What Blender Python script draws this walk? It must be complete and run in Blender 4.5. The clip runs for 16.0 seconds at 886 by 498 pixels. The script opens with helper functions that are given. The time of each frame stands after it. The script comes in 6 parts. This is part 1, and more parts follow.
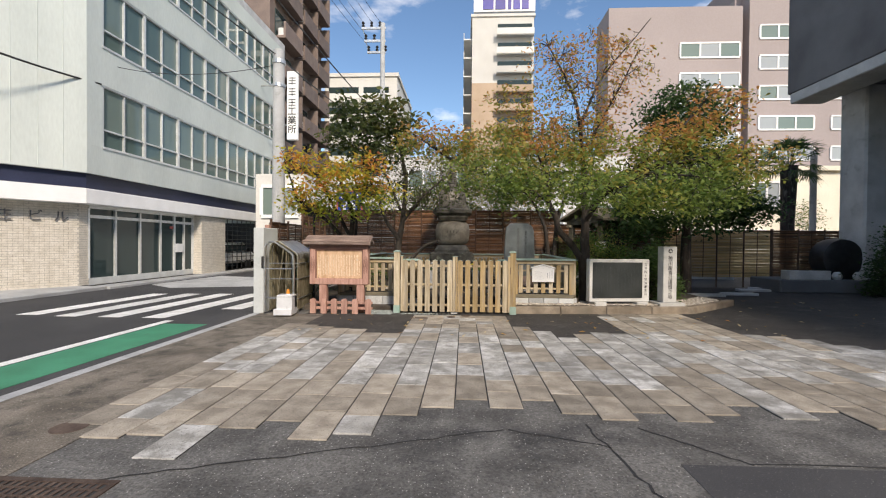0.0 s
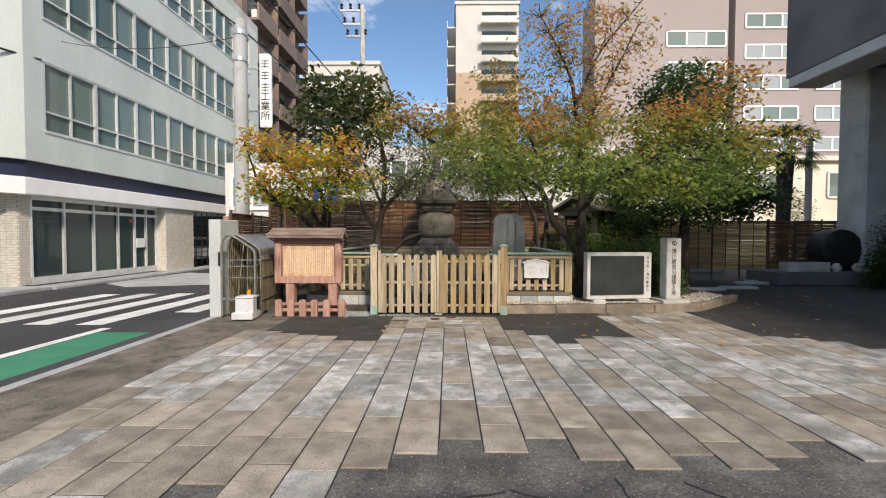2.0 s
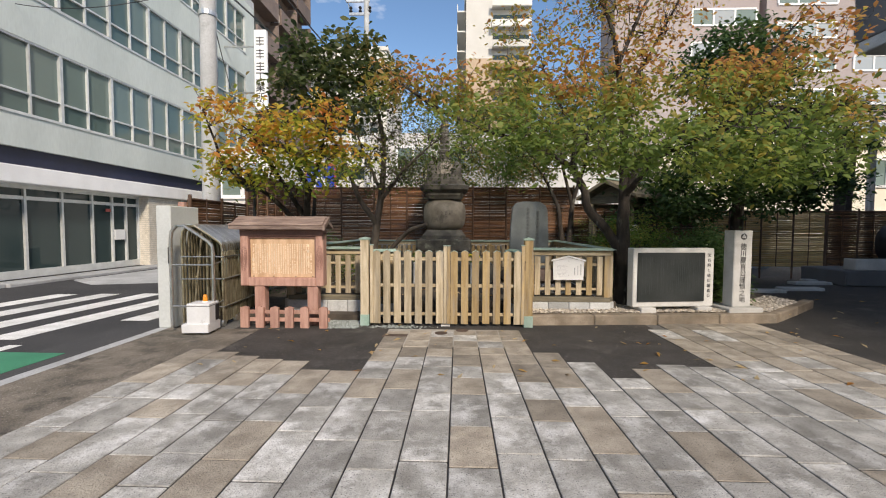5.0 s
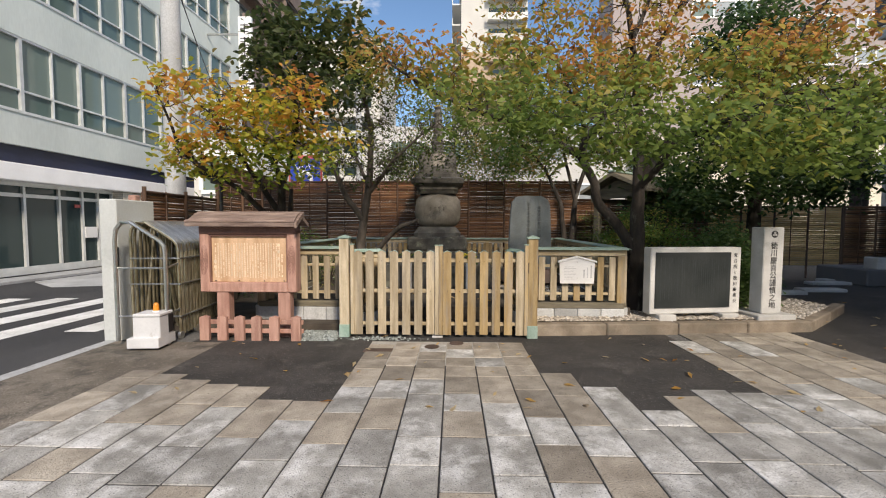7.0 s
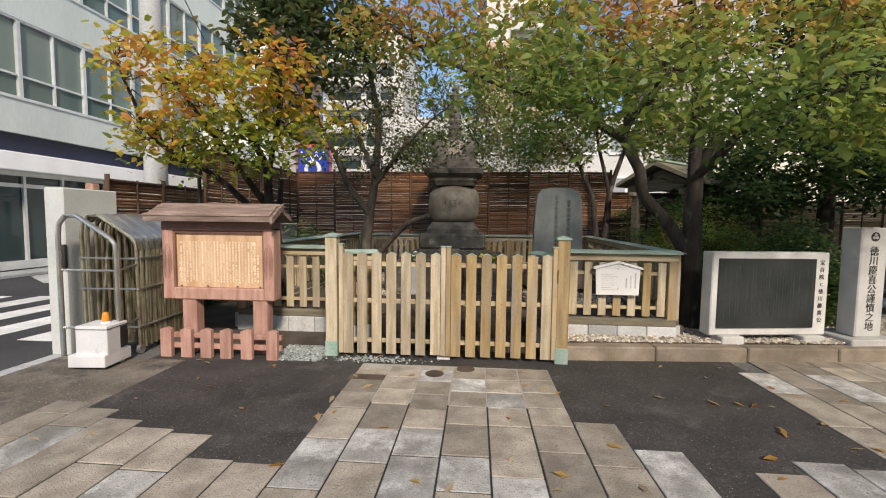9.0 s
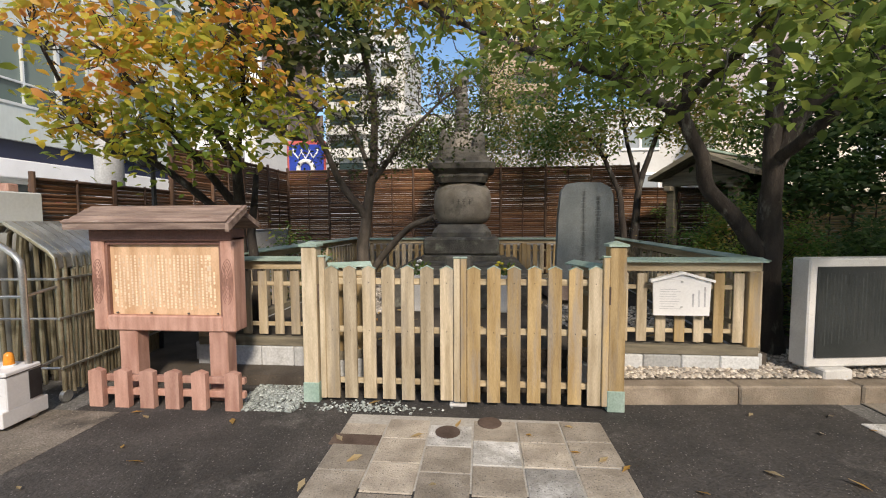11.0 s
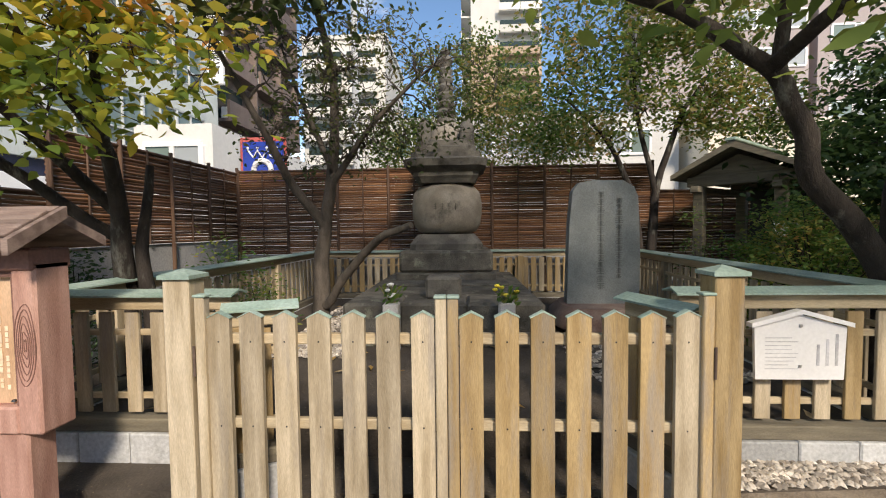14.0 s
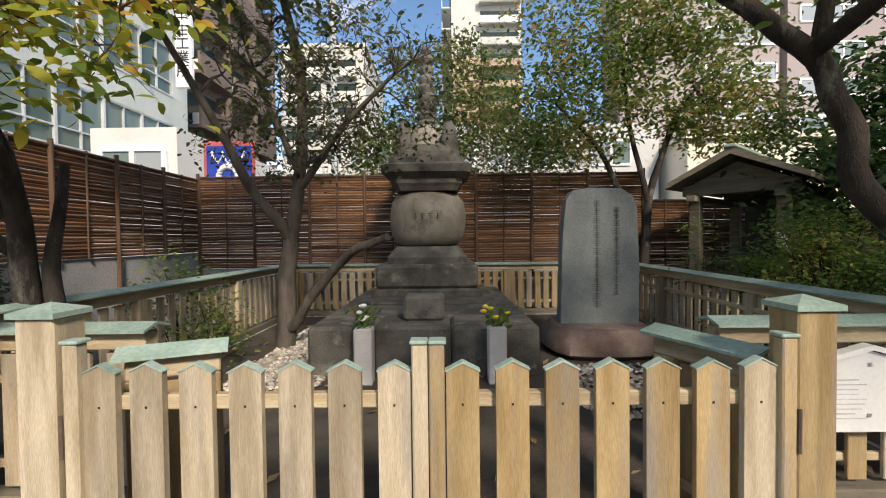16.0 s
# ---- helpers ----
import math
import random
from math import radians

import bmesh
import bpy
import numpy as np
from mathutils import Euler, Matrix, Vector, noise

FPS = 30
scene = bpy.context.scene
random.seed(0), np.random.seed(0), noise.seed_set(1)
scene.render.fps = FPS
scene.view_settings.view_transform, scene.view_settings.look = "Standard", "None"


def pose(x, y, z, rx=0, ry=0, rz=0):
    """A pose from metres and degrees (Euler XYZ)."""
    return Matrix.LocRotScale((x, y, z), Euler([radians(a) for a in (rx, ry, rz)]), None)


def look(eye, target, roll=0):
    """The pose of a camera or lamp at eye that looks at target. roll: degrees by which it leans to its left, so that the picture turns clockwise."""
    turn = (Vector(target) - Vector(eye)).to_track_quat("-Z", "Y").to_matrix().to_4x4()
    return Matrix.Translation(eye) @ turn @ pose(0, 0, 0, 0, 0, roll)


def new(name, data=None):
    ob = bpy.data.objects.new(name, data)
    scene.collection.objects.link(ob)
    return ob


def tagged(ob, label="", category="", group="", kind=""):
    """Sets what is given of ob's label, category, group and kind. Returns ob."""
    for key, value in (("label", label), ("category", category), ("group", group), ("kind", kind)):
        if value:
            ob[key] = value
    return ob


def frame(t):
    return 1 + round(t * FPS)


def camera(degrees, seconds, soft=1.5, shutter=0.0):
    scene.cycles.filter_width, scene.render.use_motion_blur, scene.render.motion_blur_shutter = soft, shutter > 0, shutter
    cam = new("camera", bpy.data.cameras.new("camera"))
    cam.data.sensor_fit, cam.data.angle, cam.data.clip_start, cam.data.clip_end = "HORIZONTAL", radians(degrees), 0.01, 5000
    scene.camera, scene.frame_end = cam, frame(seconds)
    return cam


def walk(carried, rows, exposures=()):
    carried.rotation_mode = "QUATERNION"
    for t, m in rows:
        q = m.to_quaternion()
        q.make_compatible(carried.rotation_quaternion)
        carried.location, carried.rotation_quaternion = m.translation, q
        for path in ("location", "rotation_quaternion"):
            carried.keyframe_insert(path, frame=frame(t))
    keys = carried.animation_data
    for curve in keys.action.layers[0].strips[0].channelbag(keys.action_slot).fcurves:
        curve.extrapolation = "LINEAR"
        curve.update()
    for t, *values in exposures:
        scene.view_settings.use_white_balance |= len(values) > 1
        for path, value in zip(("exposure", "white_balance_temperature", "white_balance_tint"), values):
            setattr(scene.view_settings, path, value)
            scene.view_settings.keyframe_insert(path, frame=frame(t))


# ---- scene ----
cam = camera(92.3, 16.0, soft=1.1)
METRES, EYE, TILT, LEAN, TURN = 7.8, 1.5, 0.0, 0.0, 2.8
ROWS = [
    (0.0, 0.0, 0.0, 0.0, 0.01, -0.75, -0.47),
    (0.5, 0.0019, 0.0281, 0.0013, -0.52, -0.68, -0.18),
    (1.0, -0.0035, 0.0583, 0.0015, -1.17, -0.82, 0.01),
    (1.5, -0.0037, 0.0885, 0.0006, -1.81, -1.17, -0.0),
    (2.0, 0.0056, 0.1247, -0.0, -2.03, -1.71, -0.12),
    (2.5, 0.0058, 0.1617, -0.0029, -1.64, -2.32, -0.33),
    (3.0, 0.0042, 0.2025, -0.0024, -0.77, -2.87, -0.39),
    (5.5, 0.0162, 0.3733, -0.0019, -0.88, -2.68, -0.15),
    (6.0, 0.0119, 0.4011, -0.0011, -1.31, -2.6, -0.22),
    (6.5, 0.0149, 0.4228, -0.0013, -1.47, -2.78, -0.24),
    (7.0, 0.0228, 0.4507, -0.0023, -1.4, -3.18, -0.17),
    (7.5, 0.0279, 0.4788, -0.0031, -0.88, -3.67, -0.26),
    (8.0, 0.0314, 0.5132, -0.0012, -0.07, -4.0, -0.44),
    (8.5, 0.0411, 0.55, -0.0032, 0.82, -4.11, -0.57),
    (9.0, 0.0463, 0.5854, 0.0013, 1.75, -3.98, -0.65),
    (11.5, 0.0331, 0.7611, 0.0025, 2.14, -3.69, 0.47),
    (12.0, 0.0389, 0.7951, 0.0039, 1.86, -3.52, 0.55),
    (12.5, 0.038, 0.829, 0.0026, 1.72, -3.22, 0.48),
    (13.0, 0.0369, 0.8589, 0.0036, 1.33, -2.94, 0.43),
    (13.5, 0.0386, 0.8908, 0.0044, 0.64, -2.81, 0.51),
    (14.0, 0.0324, 0.9184, 0.0033, 0.1, -2.65, 0.68),
    (14.5, 0.0274, 0.9376, 0.0038, -0.54, -2.43, 0.86),
    (15.0, 0.0334, 0.9597, 0.0037, -1.25, -2.06, 1.02),
    (15.5, 0.0359, 0.9764, 0.0057, -1.99, -1.6, 0.94),
    (16.0, 0.0327, 0.9887, 0.006, -2.47, -1.29, 0.66),
]
walk(cam, [(t, pose(0, 0, EYE, TILT, LEAN, TURN) @ pose(METRES * x, METRES * y, METRES * z, 90 + pitch, roll, yaw)) for t, x, y, z, yaw, pitch, roll in ROWS],
     exposures=[(0.0, 0.93, 7500, 14), (5.5, 0.93, 7500, 14), (9.0, 0.97, 7500, 14), (12.5, 1.09, 7500, 14), (16.0, 1.09, 7500, 14)])

# ---- world and sun ----
SUN_AZ, SUN_EL = 158.0, 36.0          # compass angle from +y, clockwise; elevation
world = bpy.data.worlds.new("world")
scene.world = world
world.use_nodes = True
wn, wl = world.node_tree.nodes, world.node_tree.links
sky = wn.new("ShaderNodeTexSky")
sky.sky_type, sky.sun_disc = "NISHITA", False
sky.sun_elevation, sky.sun_rotation = radians(SUN_EL), radians(SUN_AZ)
sky.air_density, sky.dust_density, sky.ozone_density = 1.0, 0.25, 3.0
wtc, wmap, wnoi, wramp, wmix = (wn.new(n) for n in ("ShaderNodeTexCoord", "ShaderNodeMapping", "ShaderNodeTexNoise", "ShaderNodeValToRGB", "ShaderNodeMix"))
wmap.inputs["Scale"].default_value = (1.6, 1.6, 3.6)
wmap.inputs["Location"].default_value = (0.35, 0.2, 0.1)
wnoi.inputs["Scale"].default_value, wnoi.inputs["Detail"].default_value, wnoi.inputs["Roughness"].default_value = 2.2, 7, 0.55
wramp.color_ramp.elements[0].position, wramp.color_ramp.elements[1].position = 0.52, 0.74
wmix.data_type = "RGBA"
wmix.inputs[7].default_value = (8.6, 8.9, 9.4, 1)
wl.new(wtc.outputs["Generated"], wmap.inputs[0])
wl.new(wmap.outputs[0], wnoi.inputs["Vector"])
wl.new(wnoi.outputs["Fac"], wramp.inputs[0])
wl.new(wramp.outputs[0], wmix.inputs[0])
wsat = wn.new("ShaderNodeHueSaturation")
wsat.inputs["Saturation"].default_value = 1.12
wl.new(sky.outputs[0], wsat.inputs["Color"])
wl.new(wsat.outputs[0], wmix.inputs[6])
wl.new(wmix.outputs[2], wn["Background"].inputs[0])
wn["Background"].inputs[1].default_value = 0.10
sun_data = bpy.data.lights.new("sun", "SUN")
sun_data.energy, sun_data.angle, sun_data.color = 2.1, radians(8), (1.0, 0.95, 0.87)
sun = new("sun", sun_data)
_az, _el = radians(SUN_AZ), radians(SUN_EL)
sun.matrix_world = look((0, 0, 0), (-math.sin(_az) * math.cos(_el), -math.cos(_az) * math.cos(_el), -math.sin(_el)))


# ---- mesh tools ----
class Geo:
    """Collects vertices and faces for one mesh."""

    def __init__(self):
        self.v, self.f = [], []

    def add(self, verts, faces):
        n = len(self.v)
        self.v += [tuple(p) for p in verts]
        self.f += [tuple(i + n for i in face) for face in faces]
        return self

    def box(self, x0, x1, y0, y1, z0, z1, b=0.0, m=None):
        """A box, its edges chamfered by b."""
        lo, hi = (x0, y0, z0), (x1, y1, z1)
        b = min(b, 0.45 * min(hi[i] - lo[i] for i in range(3)))
        if b <= 0:
            vs = [Vector((hi[0] if i & 1 else lo[0], hi[1] if i & 2 else lo[1], hi[2] if i & 4 else lo[2])) for i in range(8)]
            fs = [(0, 2, 3, 1), (4, 5, 7, 6), (0, 1, 5, 4), (2, 6, 7, 3), (0, 4, 6, 2), (1, 3, 7, 5)]
        else:
            vs, idx = [], {}
            for c in range(8):
                for a in range(3):
                    p = []
                    for k in range(3):
                        far = c >> k & 1
                        e = hi[k] if far else lo[k]
                        p.append(e if k == a else e + (-b if far else b))
                    idx[c, a] = len(vs)
                    vs.append(Vector(p))
            fs = []
            for a in range(3):
                u, w = (a + 1) % 3, (a + 2) % 3
                for s in (0, 1):
                    q = [s << a, s << a | 1 << u, s << a | 1 << u | 1 << w, s << a | 1 << w]
                    face = [idx[c, a] for c in q]
                    fs.append(face if s else face[::-1])
                for s in range(4):
                    c0 = (s & 1) << u | (s >> 1) << w
                    c1 = c0 | 1 << a
                    face = [idx[c0, u], idx[c1, u], idx[c1, w], idx[c0, w]]
                    fs.append(face if s in (0, 3) else face[::-1])
            for c in range(8):
                face = [idx[c, 0], idx[c, 1], idx[c, 2]]
                fs.append(face if bin(c).count("1") % 2 else face[::-1])
        if m is not None:
            vs = [m @ p for p in vs]
        return self.add(vs, fs)

    def tube(self, pts, radii, n=8, cap=True):
        """A tube along pts."""
        pts = [Vector(p) for p in pts]
        if not isinstance(radii, (list, tuple)):
            radii = [radii] * len(pts)
        start = len(self.v)
        ref = Vector((0.31, 0.17, 0.93))
        for i, p in enumerate(pts):
            d = (pts[min(i + 1, len(pts) - 1)] - pts[max(i - 1, 0)]).normalized()
            if abs(d.dot(ref)) > 0.97:
                ref = Vector((0.9, 0.3, 0.1))
            u = d.cross(ref).normalized()
            w = d.cross(u)
            for k in range(n):
                a = 2 * math.pi * k / n
                self.v.append(tuple(p + radii[i] * (math.cos(a) * u + math.sin(a) * w)))
        for i in range(len(pts) - 1):
            for k in range(n):
                a, b = start + i * n + k, start + i * n + (k + 1) % n
                self.f.append((a, b, b + n, a + n))
        if cap:
            self.f.append(tuple(start + k for k in range(n))[::-1])
            self.f.append(tuple(start + (len(pts) - 1) * n + k for k in range(n)))
        return self

    def lathe(self, profile, n=24, at=(0, 0, 0), square=0.0):
        """Turns (radius, z) pairs about z. square: 0 round to 1 square in plan."""
        start = len(self.v)
        for r, z in profile:
            for k in range(n):
                a = 2 * math.pi * (k + 0.5) / n
                c, s = math.cos(a), math.sin(a)
                q = 1 + square * (1 / max(abs(c), abs(s)) - 1)
                self.v.append((at[0] + r * q * c, at[1] + r * q * s, at[2] + z))
        for i in range(len(profile) - 1):
            for k in range(n):
                a, b = start + i * n + k, start + i * n + (k + 1) % n
                self.f.append((a, b, b + n, a + n))
        self.f.append(tuple(start + k for k in range(n))[::-1])
        self.f.append(tuple(start + (len(profile) - 1) * n + k for k in range(n)))
        return self

    def prism(self, outline, depth, m):
        """An outline in the xy plane, raised by depth, placed by m."""
        n = len(outline)
        vs = [m @ Vector((x, y, 0)) for x, y in outline] + [m @ Vector((x, y, depth)) for x, y in outline]
        fs = [tuple(range(n))[::-1], tuple(range(n, 2 * n))] + [(i, (i + 1) % n, n + (i + 1) % n, n + i) for i in range(n)]
        return self.add(vs, fs)

    def mesh(self, name):
        me = bpy.data.meshes.new(name)
        me.from_pydata(self.v, [], self.f)
        me.update()
        return me


def thing(name, label, category, at=(0, 0, 0), rz=0, group="", kind=""):
    ob = new(name)
    ob.empty_display_size = 0.1
    ob.matrix_world = pose(*at, 0, 0, rz)
    return tagged(ob, label, category, group, kind)


def part(name, geo, material, parent=None, label="", smooth=False):
    me = geo if isinstance(geo, bpy.types.Mesh) else geo.mesh(name)
    if material is not None and not me.materials:
        me.materials.append(material)
    if smooth:
        me.polygons.foreach_set("use_smooth", [True] * len(me.polygons))
        me.set_sharp_from_angle(angle=radians(smooth if smooth is not True else 45))
    ob = new(name, me)
    ob.parent = parent
    return tagged(ob, label)


def solid(name, geo, material, label, category, kind="", at=(0, 0, 0), smooth=False, group=""):
    ob = part(name, geo, material, None, label, smooth)
    ob.matrix_world = pose(*at)
    return tagged(ob, label, category, group, kind)


def lettering(name, body, size, m, material, parent, depth=0.004, spacing=1.0):
    """Raised letters as a mesh; m places their middle, reading along x, up along y."""
    cu = bpy.data.curves.new(name, "FONT")
    cu.body, cu.size, cu.extrude, cu.align_x, cu.align_y = body, size, depth, "CENTER", "CENTER"
    cu.space_line, cu.resolution_u = spacing, 3
    tmp = bpy.data.objects.new(name, cu)
    me = bpy.data.meshes.new_from_object(tmp)
    bpy.data.objects.remove(tmp)
    me.transform(m)
    me.materials.clear()
    return part(name, me, material, parent)


UPRIGHT = pose(0, 0, 0, 90)          # letters that face -y


# ---- materials ----
def mat(name, c1, c2, rough=0.8, scale=6.0, fine=80.0, bump=0.2, metal=0.0, stretch=(1, 1, 1), rand=0.12, lo=0.35, hi=0.65,
        specks=None, hue=0.0, spec=0.5, island=False, dirt=None, grain=0.16):
    """Two-scale procedural surface: c1 and c2 mixed by soft noise, fine grain in value and relief, each object a little different."""
    m = bpy.data.materials.new(name)
    m.use_nodes = True
    n, l = m.node_tree.nodes, m.node_tree.links
    bsdf = n["Principled BSDF"]
    bsdf.inputs["Metallic"].default_value = metal
    bsdf.inputs["Specular IOR Level"].default_value = spec
    tc, mp, big, small = n.new("ShaderNodeTexCoord"), n.new("ShaderNodeMapping"), n.new("ShaderNodeTexNoise"), n.new("ShaderNodeTexNoise")
    mp.inputs["Scale"].default_value = stretch
    l.new(tc.outputs["Object"], mp.inputs[0])
    info = n.new("ShaderNodeNewGeometry" if island else "ShaderNodeObjectInfo")
    rnd = info.outputs["Random Per Island" if island else "Random"]
    shift = n.new("ShaderNodeVectorMath")
    shift.operation = "ADD"
    sc = n.new("ShaderNodeMath")
    sc.operation, sc.inputs[1].default_value = "MULTIPLY", 37.0
    l.new(rnd, sc.inputs[0])
    l.new(mp.outputs[0], shift.inputs[0])
    l.new(sc.outputs[0], shift.inputs[1])
    for node, s, d in ((big, scale, 5), (small, fine, 3)):
        node.inputs["Scale"].default_value, node.inputs["Detail"].default_value = s, d
        l.new(shift.outputs[0], node.inputs["Vector"])
    ramp = n.new("ShaderNodeValToRGB")
    ramp.color_ramp.elements[0].position, ramp.color_ramp.elements[1].position = lo, hi
    ramp.color_ramp.elements[0].color, ramp.color_ramp.elements[1].color = (*c1, 1), (*c2, 1)
    l.new(big.outputs["Fac"], ramp.inputs[0])
    col = ramp.outputs[0]
    if dirt:
        dn, dr, dm = n.new("ShaderNodeTexNoise"), n.new("ShaderNodeValToRGB"), n.new("ShaderNodeMix")
        dn.inputs["Scale"].default_value, dn.inputs["Detail"].default_value = dirt[1], 8
        dn.inputs["Roughness"].default_value = 0.7
        l.new(shift.outputs[0], dn.inputs["Vector"])
        dr.color_ramp.elements[0].position, dr.color_ramp.elements[1].position = dirt[2], dirt[2] + 0.16
        l.new(dn.outputs["Fac"], dr.inputs[0])
        dm.data_type = "RGBA"
        dm.inputs[7].default_value = (*dirt[0], 1)
        l.new(dr.outputs[0], dm.inputs[0])
        l.new(col, dm.inputs[6])
        col = dm.outputs[2]
    if specks:
        vo, vr, vm = n.new("ShaderNodeTexVoronoi"), n.new("ShaderNodeValToRGB"), n.new("ShaderNodeMix")
        vo.inputs["Scale"].default_value = specks[1]
        l.new(tc.outputs["Object"], vo.inputs["Vector"])
        vr.color_ramp.elements[0].position, vr.color_ramp.elements[1].position = specks[2], specks[2] + 0.05
        vr.color_ramp.elements[0].color, vr.color_ramp.elements[1].color = (1, 1, 1, 1), (0, 0, 0, 1)
        l.new(vo.outputs["Distance"], vr.inputs[0])
        vm.data_type = "RGBA"
        vm.inputs[7].default_value = (*specks[0], 1)
        sepc, gate_, mask = n.new("ShaderNodeSeparateColor"), n.new("ShaderNodeMapRange"), n.new("ShaderNodeMath")
        gate_.inputs["From Min"].default_value, gate_.inputs["From Max"].default_value = 0.45, 1.0
        l.new(vo.outputs["Color"], sepc.inputs[0])
        l.new(sepc.outputs[0], gate_.inputs[0])
        mask.operation = "MULTIPLY"
        l.new(vr.outputs[0], mask.inputs[0])
        l.new(gate_.outputs[0], mask.inputs[1])
        l.new(mask.outputs[0], vm.inputs[0])
        l.new(col, vm.inputs[6])
        col = vm.outputs[2]
    # value: fine grain and per-object change
    hsv = n.new("ShaderNodeHueSaturation")
    mr, mr2, mul = n.new("ShaderNodeMapRange"), n.new("ShaderNodeMapRange"), n.new("ShaderNodeMath")
    mr.inputs["To Min"].default_value, mr.inputs["To Max"].default_value = 1 - rand * 1.4, 1 + rand * 1.4
    mr2.inputs["From Min"].default_value, mr2.inputs["From Max"].default_value = 0.3, 0.7
    mr2.inputs["To Min"].default_value, mr2.inputs["To Max"].default_value = 1 - grain, 1 + grain
    mul.operation = "MULTIPLY"
    l.new(rnd, mr.inputs[0])
    l.new(small.outputs["Fac"], mr2.inputs[0])
    l.new(mr.outputs[0], mul.inputs[0])
    l.new(mr2.outputs[0], mul.inputs[1])
    l.new(mul.outputs[0], hsv.inputs["Value"])
    if hue:
        mh, fr = n.new("ShaderNodeMapRange"), n.new("ShaderNodeMath")
        fr.operation = "FRACT"
        l.new(sc.outputs[0], fr.inputs[0])
        mh.inputs["To Min"].default_value, mh.inputs["To Max"].default_value = 0.5 - hue, 0.5 + hue
        l.new(fr.outputs[0], mh.inputs[0])
        l.new(mh.outputs[0], hsv.inputs["Hue"])
    l.new(col, hsv.inputs["Color"])
    l.new(hsv.outputs[0], bsdf.inputs["Base Color"])
    rr = n.new("ShaderNodeMapRange")
    rr.inputs["To Min"].default_value, rr.inputs["To Max"].default_value = max(0.03, rough - 0.12), min(1, rough + 0.1)
    l.new(big.outputs["Fac"], rr.inputs[0])
    l.new(rr.outputs[0], bsdf.inputs["Roughness"])
    if bump:
        bp, ad = n.new("ShaderNodeBump"), n.new("ShaderNodeMath")
        ad.operation = "ADD"
        l.new(big.outputs["Fac"], ad.inputs[0])
        l.new(small.outputs["Fac"], ad.inputs[1])
        bp.inputs["Strength"].default_value, bp.inputs["Distance"].default_value = bump, 0.01
        l.new(ad.outputs[0], bp.inputs["Height"])
        l.new(bp.outputs[0], bsdf.inputs["Normal"])
    return m


def glass(name, tint, rough=0.03, spec=0.5):
    """Dark window pane: a sheet that mirrors the street over a dim inside."""
    m = bpy.data.materials.new(name)
    m.use_nodes = True
    n, l = m.node_tree.nodes, m.node_tree.links
    b = n["Principled BSDF"]
    b.inputs["Base Color"].default_value = (*tint, 1)
    b.inputs["Roughness"].default_value = rough
    b.inputs["IOR"].default_value = 1.52
    b.inputs["Specular IOR Level"].default_value = spec
    b.inputs["Transmission Weight"].default_value = 0.0
    no, bp = n.new("ShaderNodeTexNoise"), n.new("ShaderNodeBump")
    no.inputs["Scale"].default_value = 1.2
    bp.inputs["Strength"].default_value, bp.inputs["Distance"].default_value = 0.05, 0.02
    l.new(no.outputs["Fac"], bp.inputs["Height"])
    l.new(bp.outputs[0], b.inputs["Normal"])
    return m


def leafmat(name, colours, spots, rough=0.5, low=None):
    """Leaves: every leaf takes its own colour; patches of the crown turn together; light shines through."""
    m = bpy.data.materials.new(name)
    m.use_nodes = True
    n, l = m.node_tree.nodes, m.node_tree.links
    b = n["Principled BSDF"]
    geo, tc, no, sep = n.new("ShaderNodeNewGeometry"), n.new("ShaderNodeTexCoord"), n.new("ShaderNodeTexNoise"), n.new("ShaderNodeSeparateXYZ")
    no.inputs["Scale"].default_value = spots
    l.new(tc.outputs["Object"], no.inputs["Vector"])
    l.new(tc.outputs["Object"], sep.inputs[0])
    a = n.new("ShaderNodeMath")
    a.operation = "MULTIPLY_ADD"
    a.inputs[1].default_value, a.inputs[2].default_value = 0.44, -0.22
    l.new(geo.outputs["Random Per Island"], a.inputs[0])
    s = n.new("ShaderNodeMath")
    s.operation = "ADD"
    l.new(a.outputs[0], s.inputs[0])
    l.new(no.outputs["Fac"], s.inputs[1])
    src = s.outputs[0]
    if low:
        hr, s2 = n.new("ShaderNodeMapRange"), n.new("ShaderNodeMath")
        hr.inputs["From Min"].default_value, hr.inputs["From Max"].default_value = low[0], low[1]
        hr.inputs["To Min"].default_value, hr.inputs["To Max"].default_value = low[2], low[3]
        l.new(sep.outputs["Z"], hr.inputs[0])
        s2.operation = "ADD"
        l.new(src, s2.inputs[0])
        l.new(hr.outputs[0], s2.inputs[1])
        src = s2.outputs[0]
    ramp = n.new("ShaderNodeValToRGB")
    el = ramp.color_ramp.elements
    for i, (p, c) in enumerate(colours):
        e = el[i] if i < 2 else el.new(p)
        e.position, e.color = p, (*c, 1)
    l.new(src, ramp.inputs[0])
    l.new(ramp.outputs[0], b.inputs["Base Color"])
    b.inputs["Roughness"].default_value = rough
    tr, mx, out = n.new("ShaderNodeBsdfTranslucent"), n.new("ShaderNodeMixShader"), n["Material Output"]
    l.new(ramp.outputs[0], tr.inputs["Color"])
    mx.inputs[0].default_value = 0.6
    l.new(b.outputs[0], mx.inputs[1])
    l.new(tr.outputs[0], mx.inputs[2])
    l.new(mx.outputs[0], out.inputs["Surface"])
    return m


def sheet(name, x0, x1, y0, y1, z, material, label, category, kind="structure", thick=0.004):
    return solid(name, Geo().box(x0, x1, y0, y1, z - thick, z), material, label, category, kind)


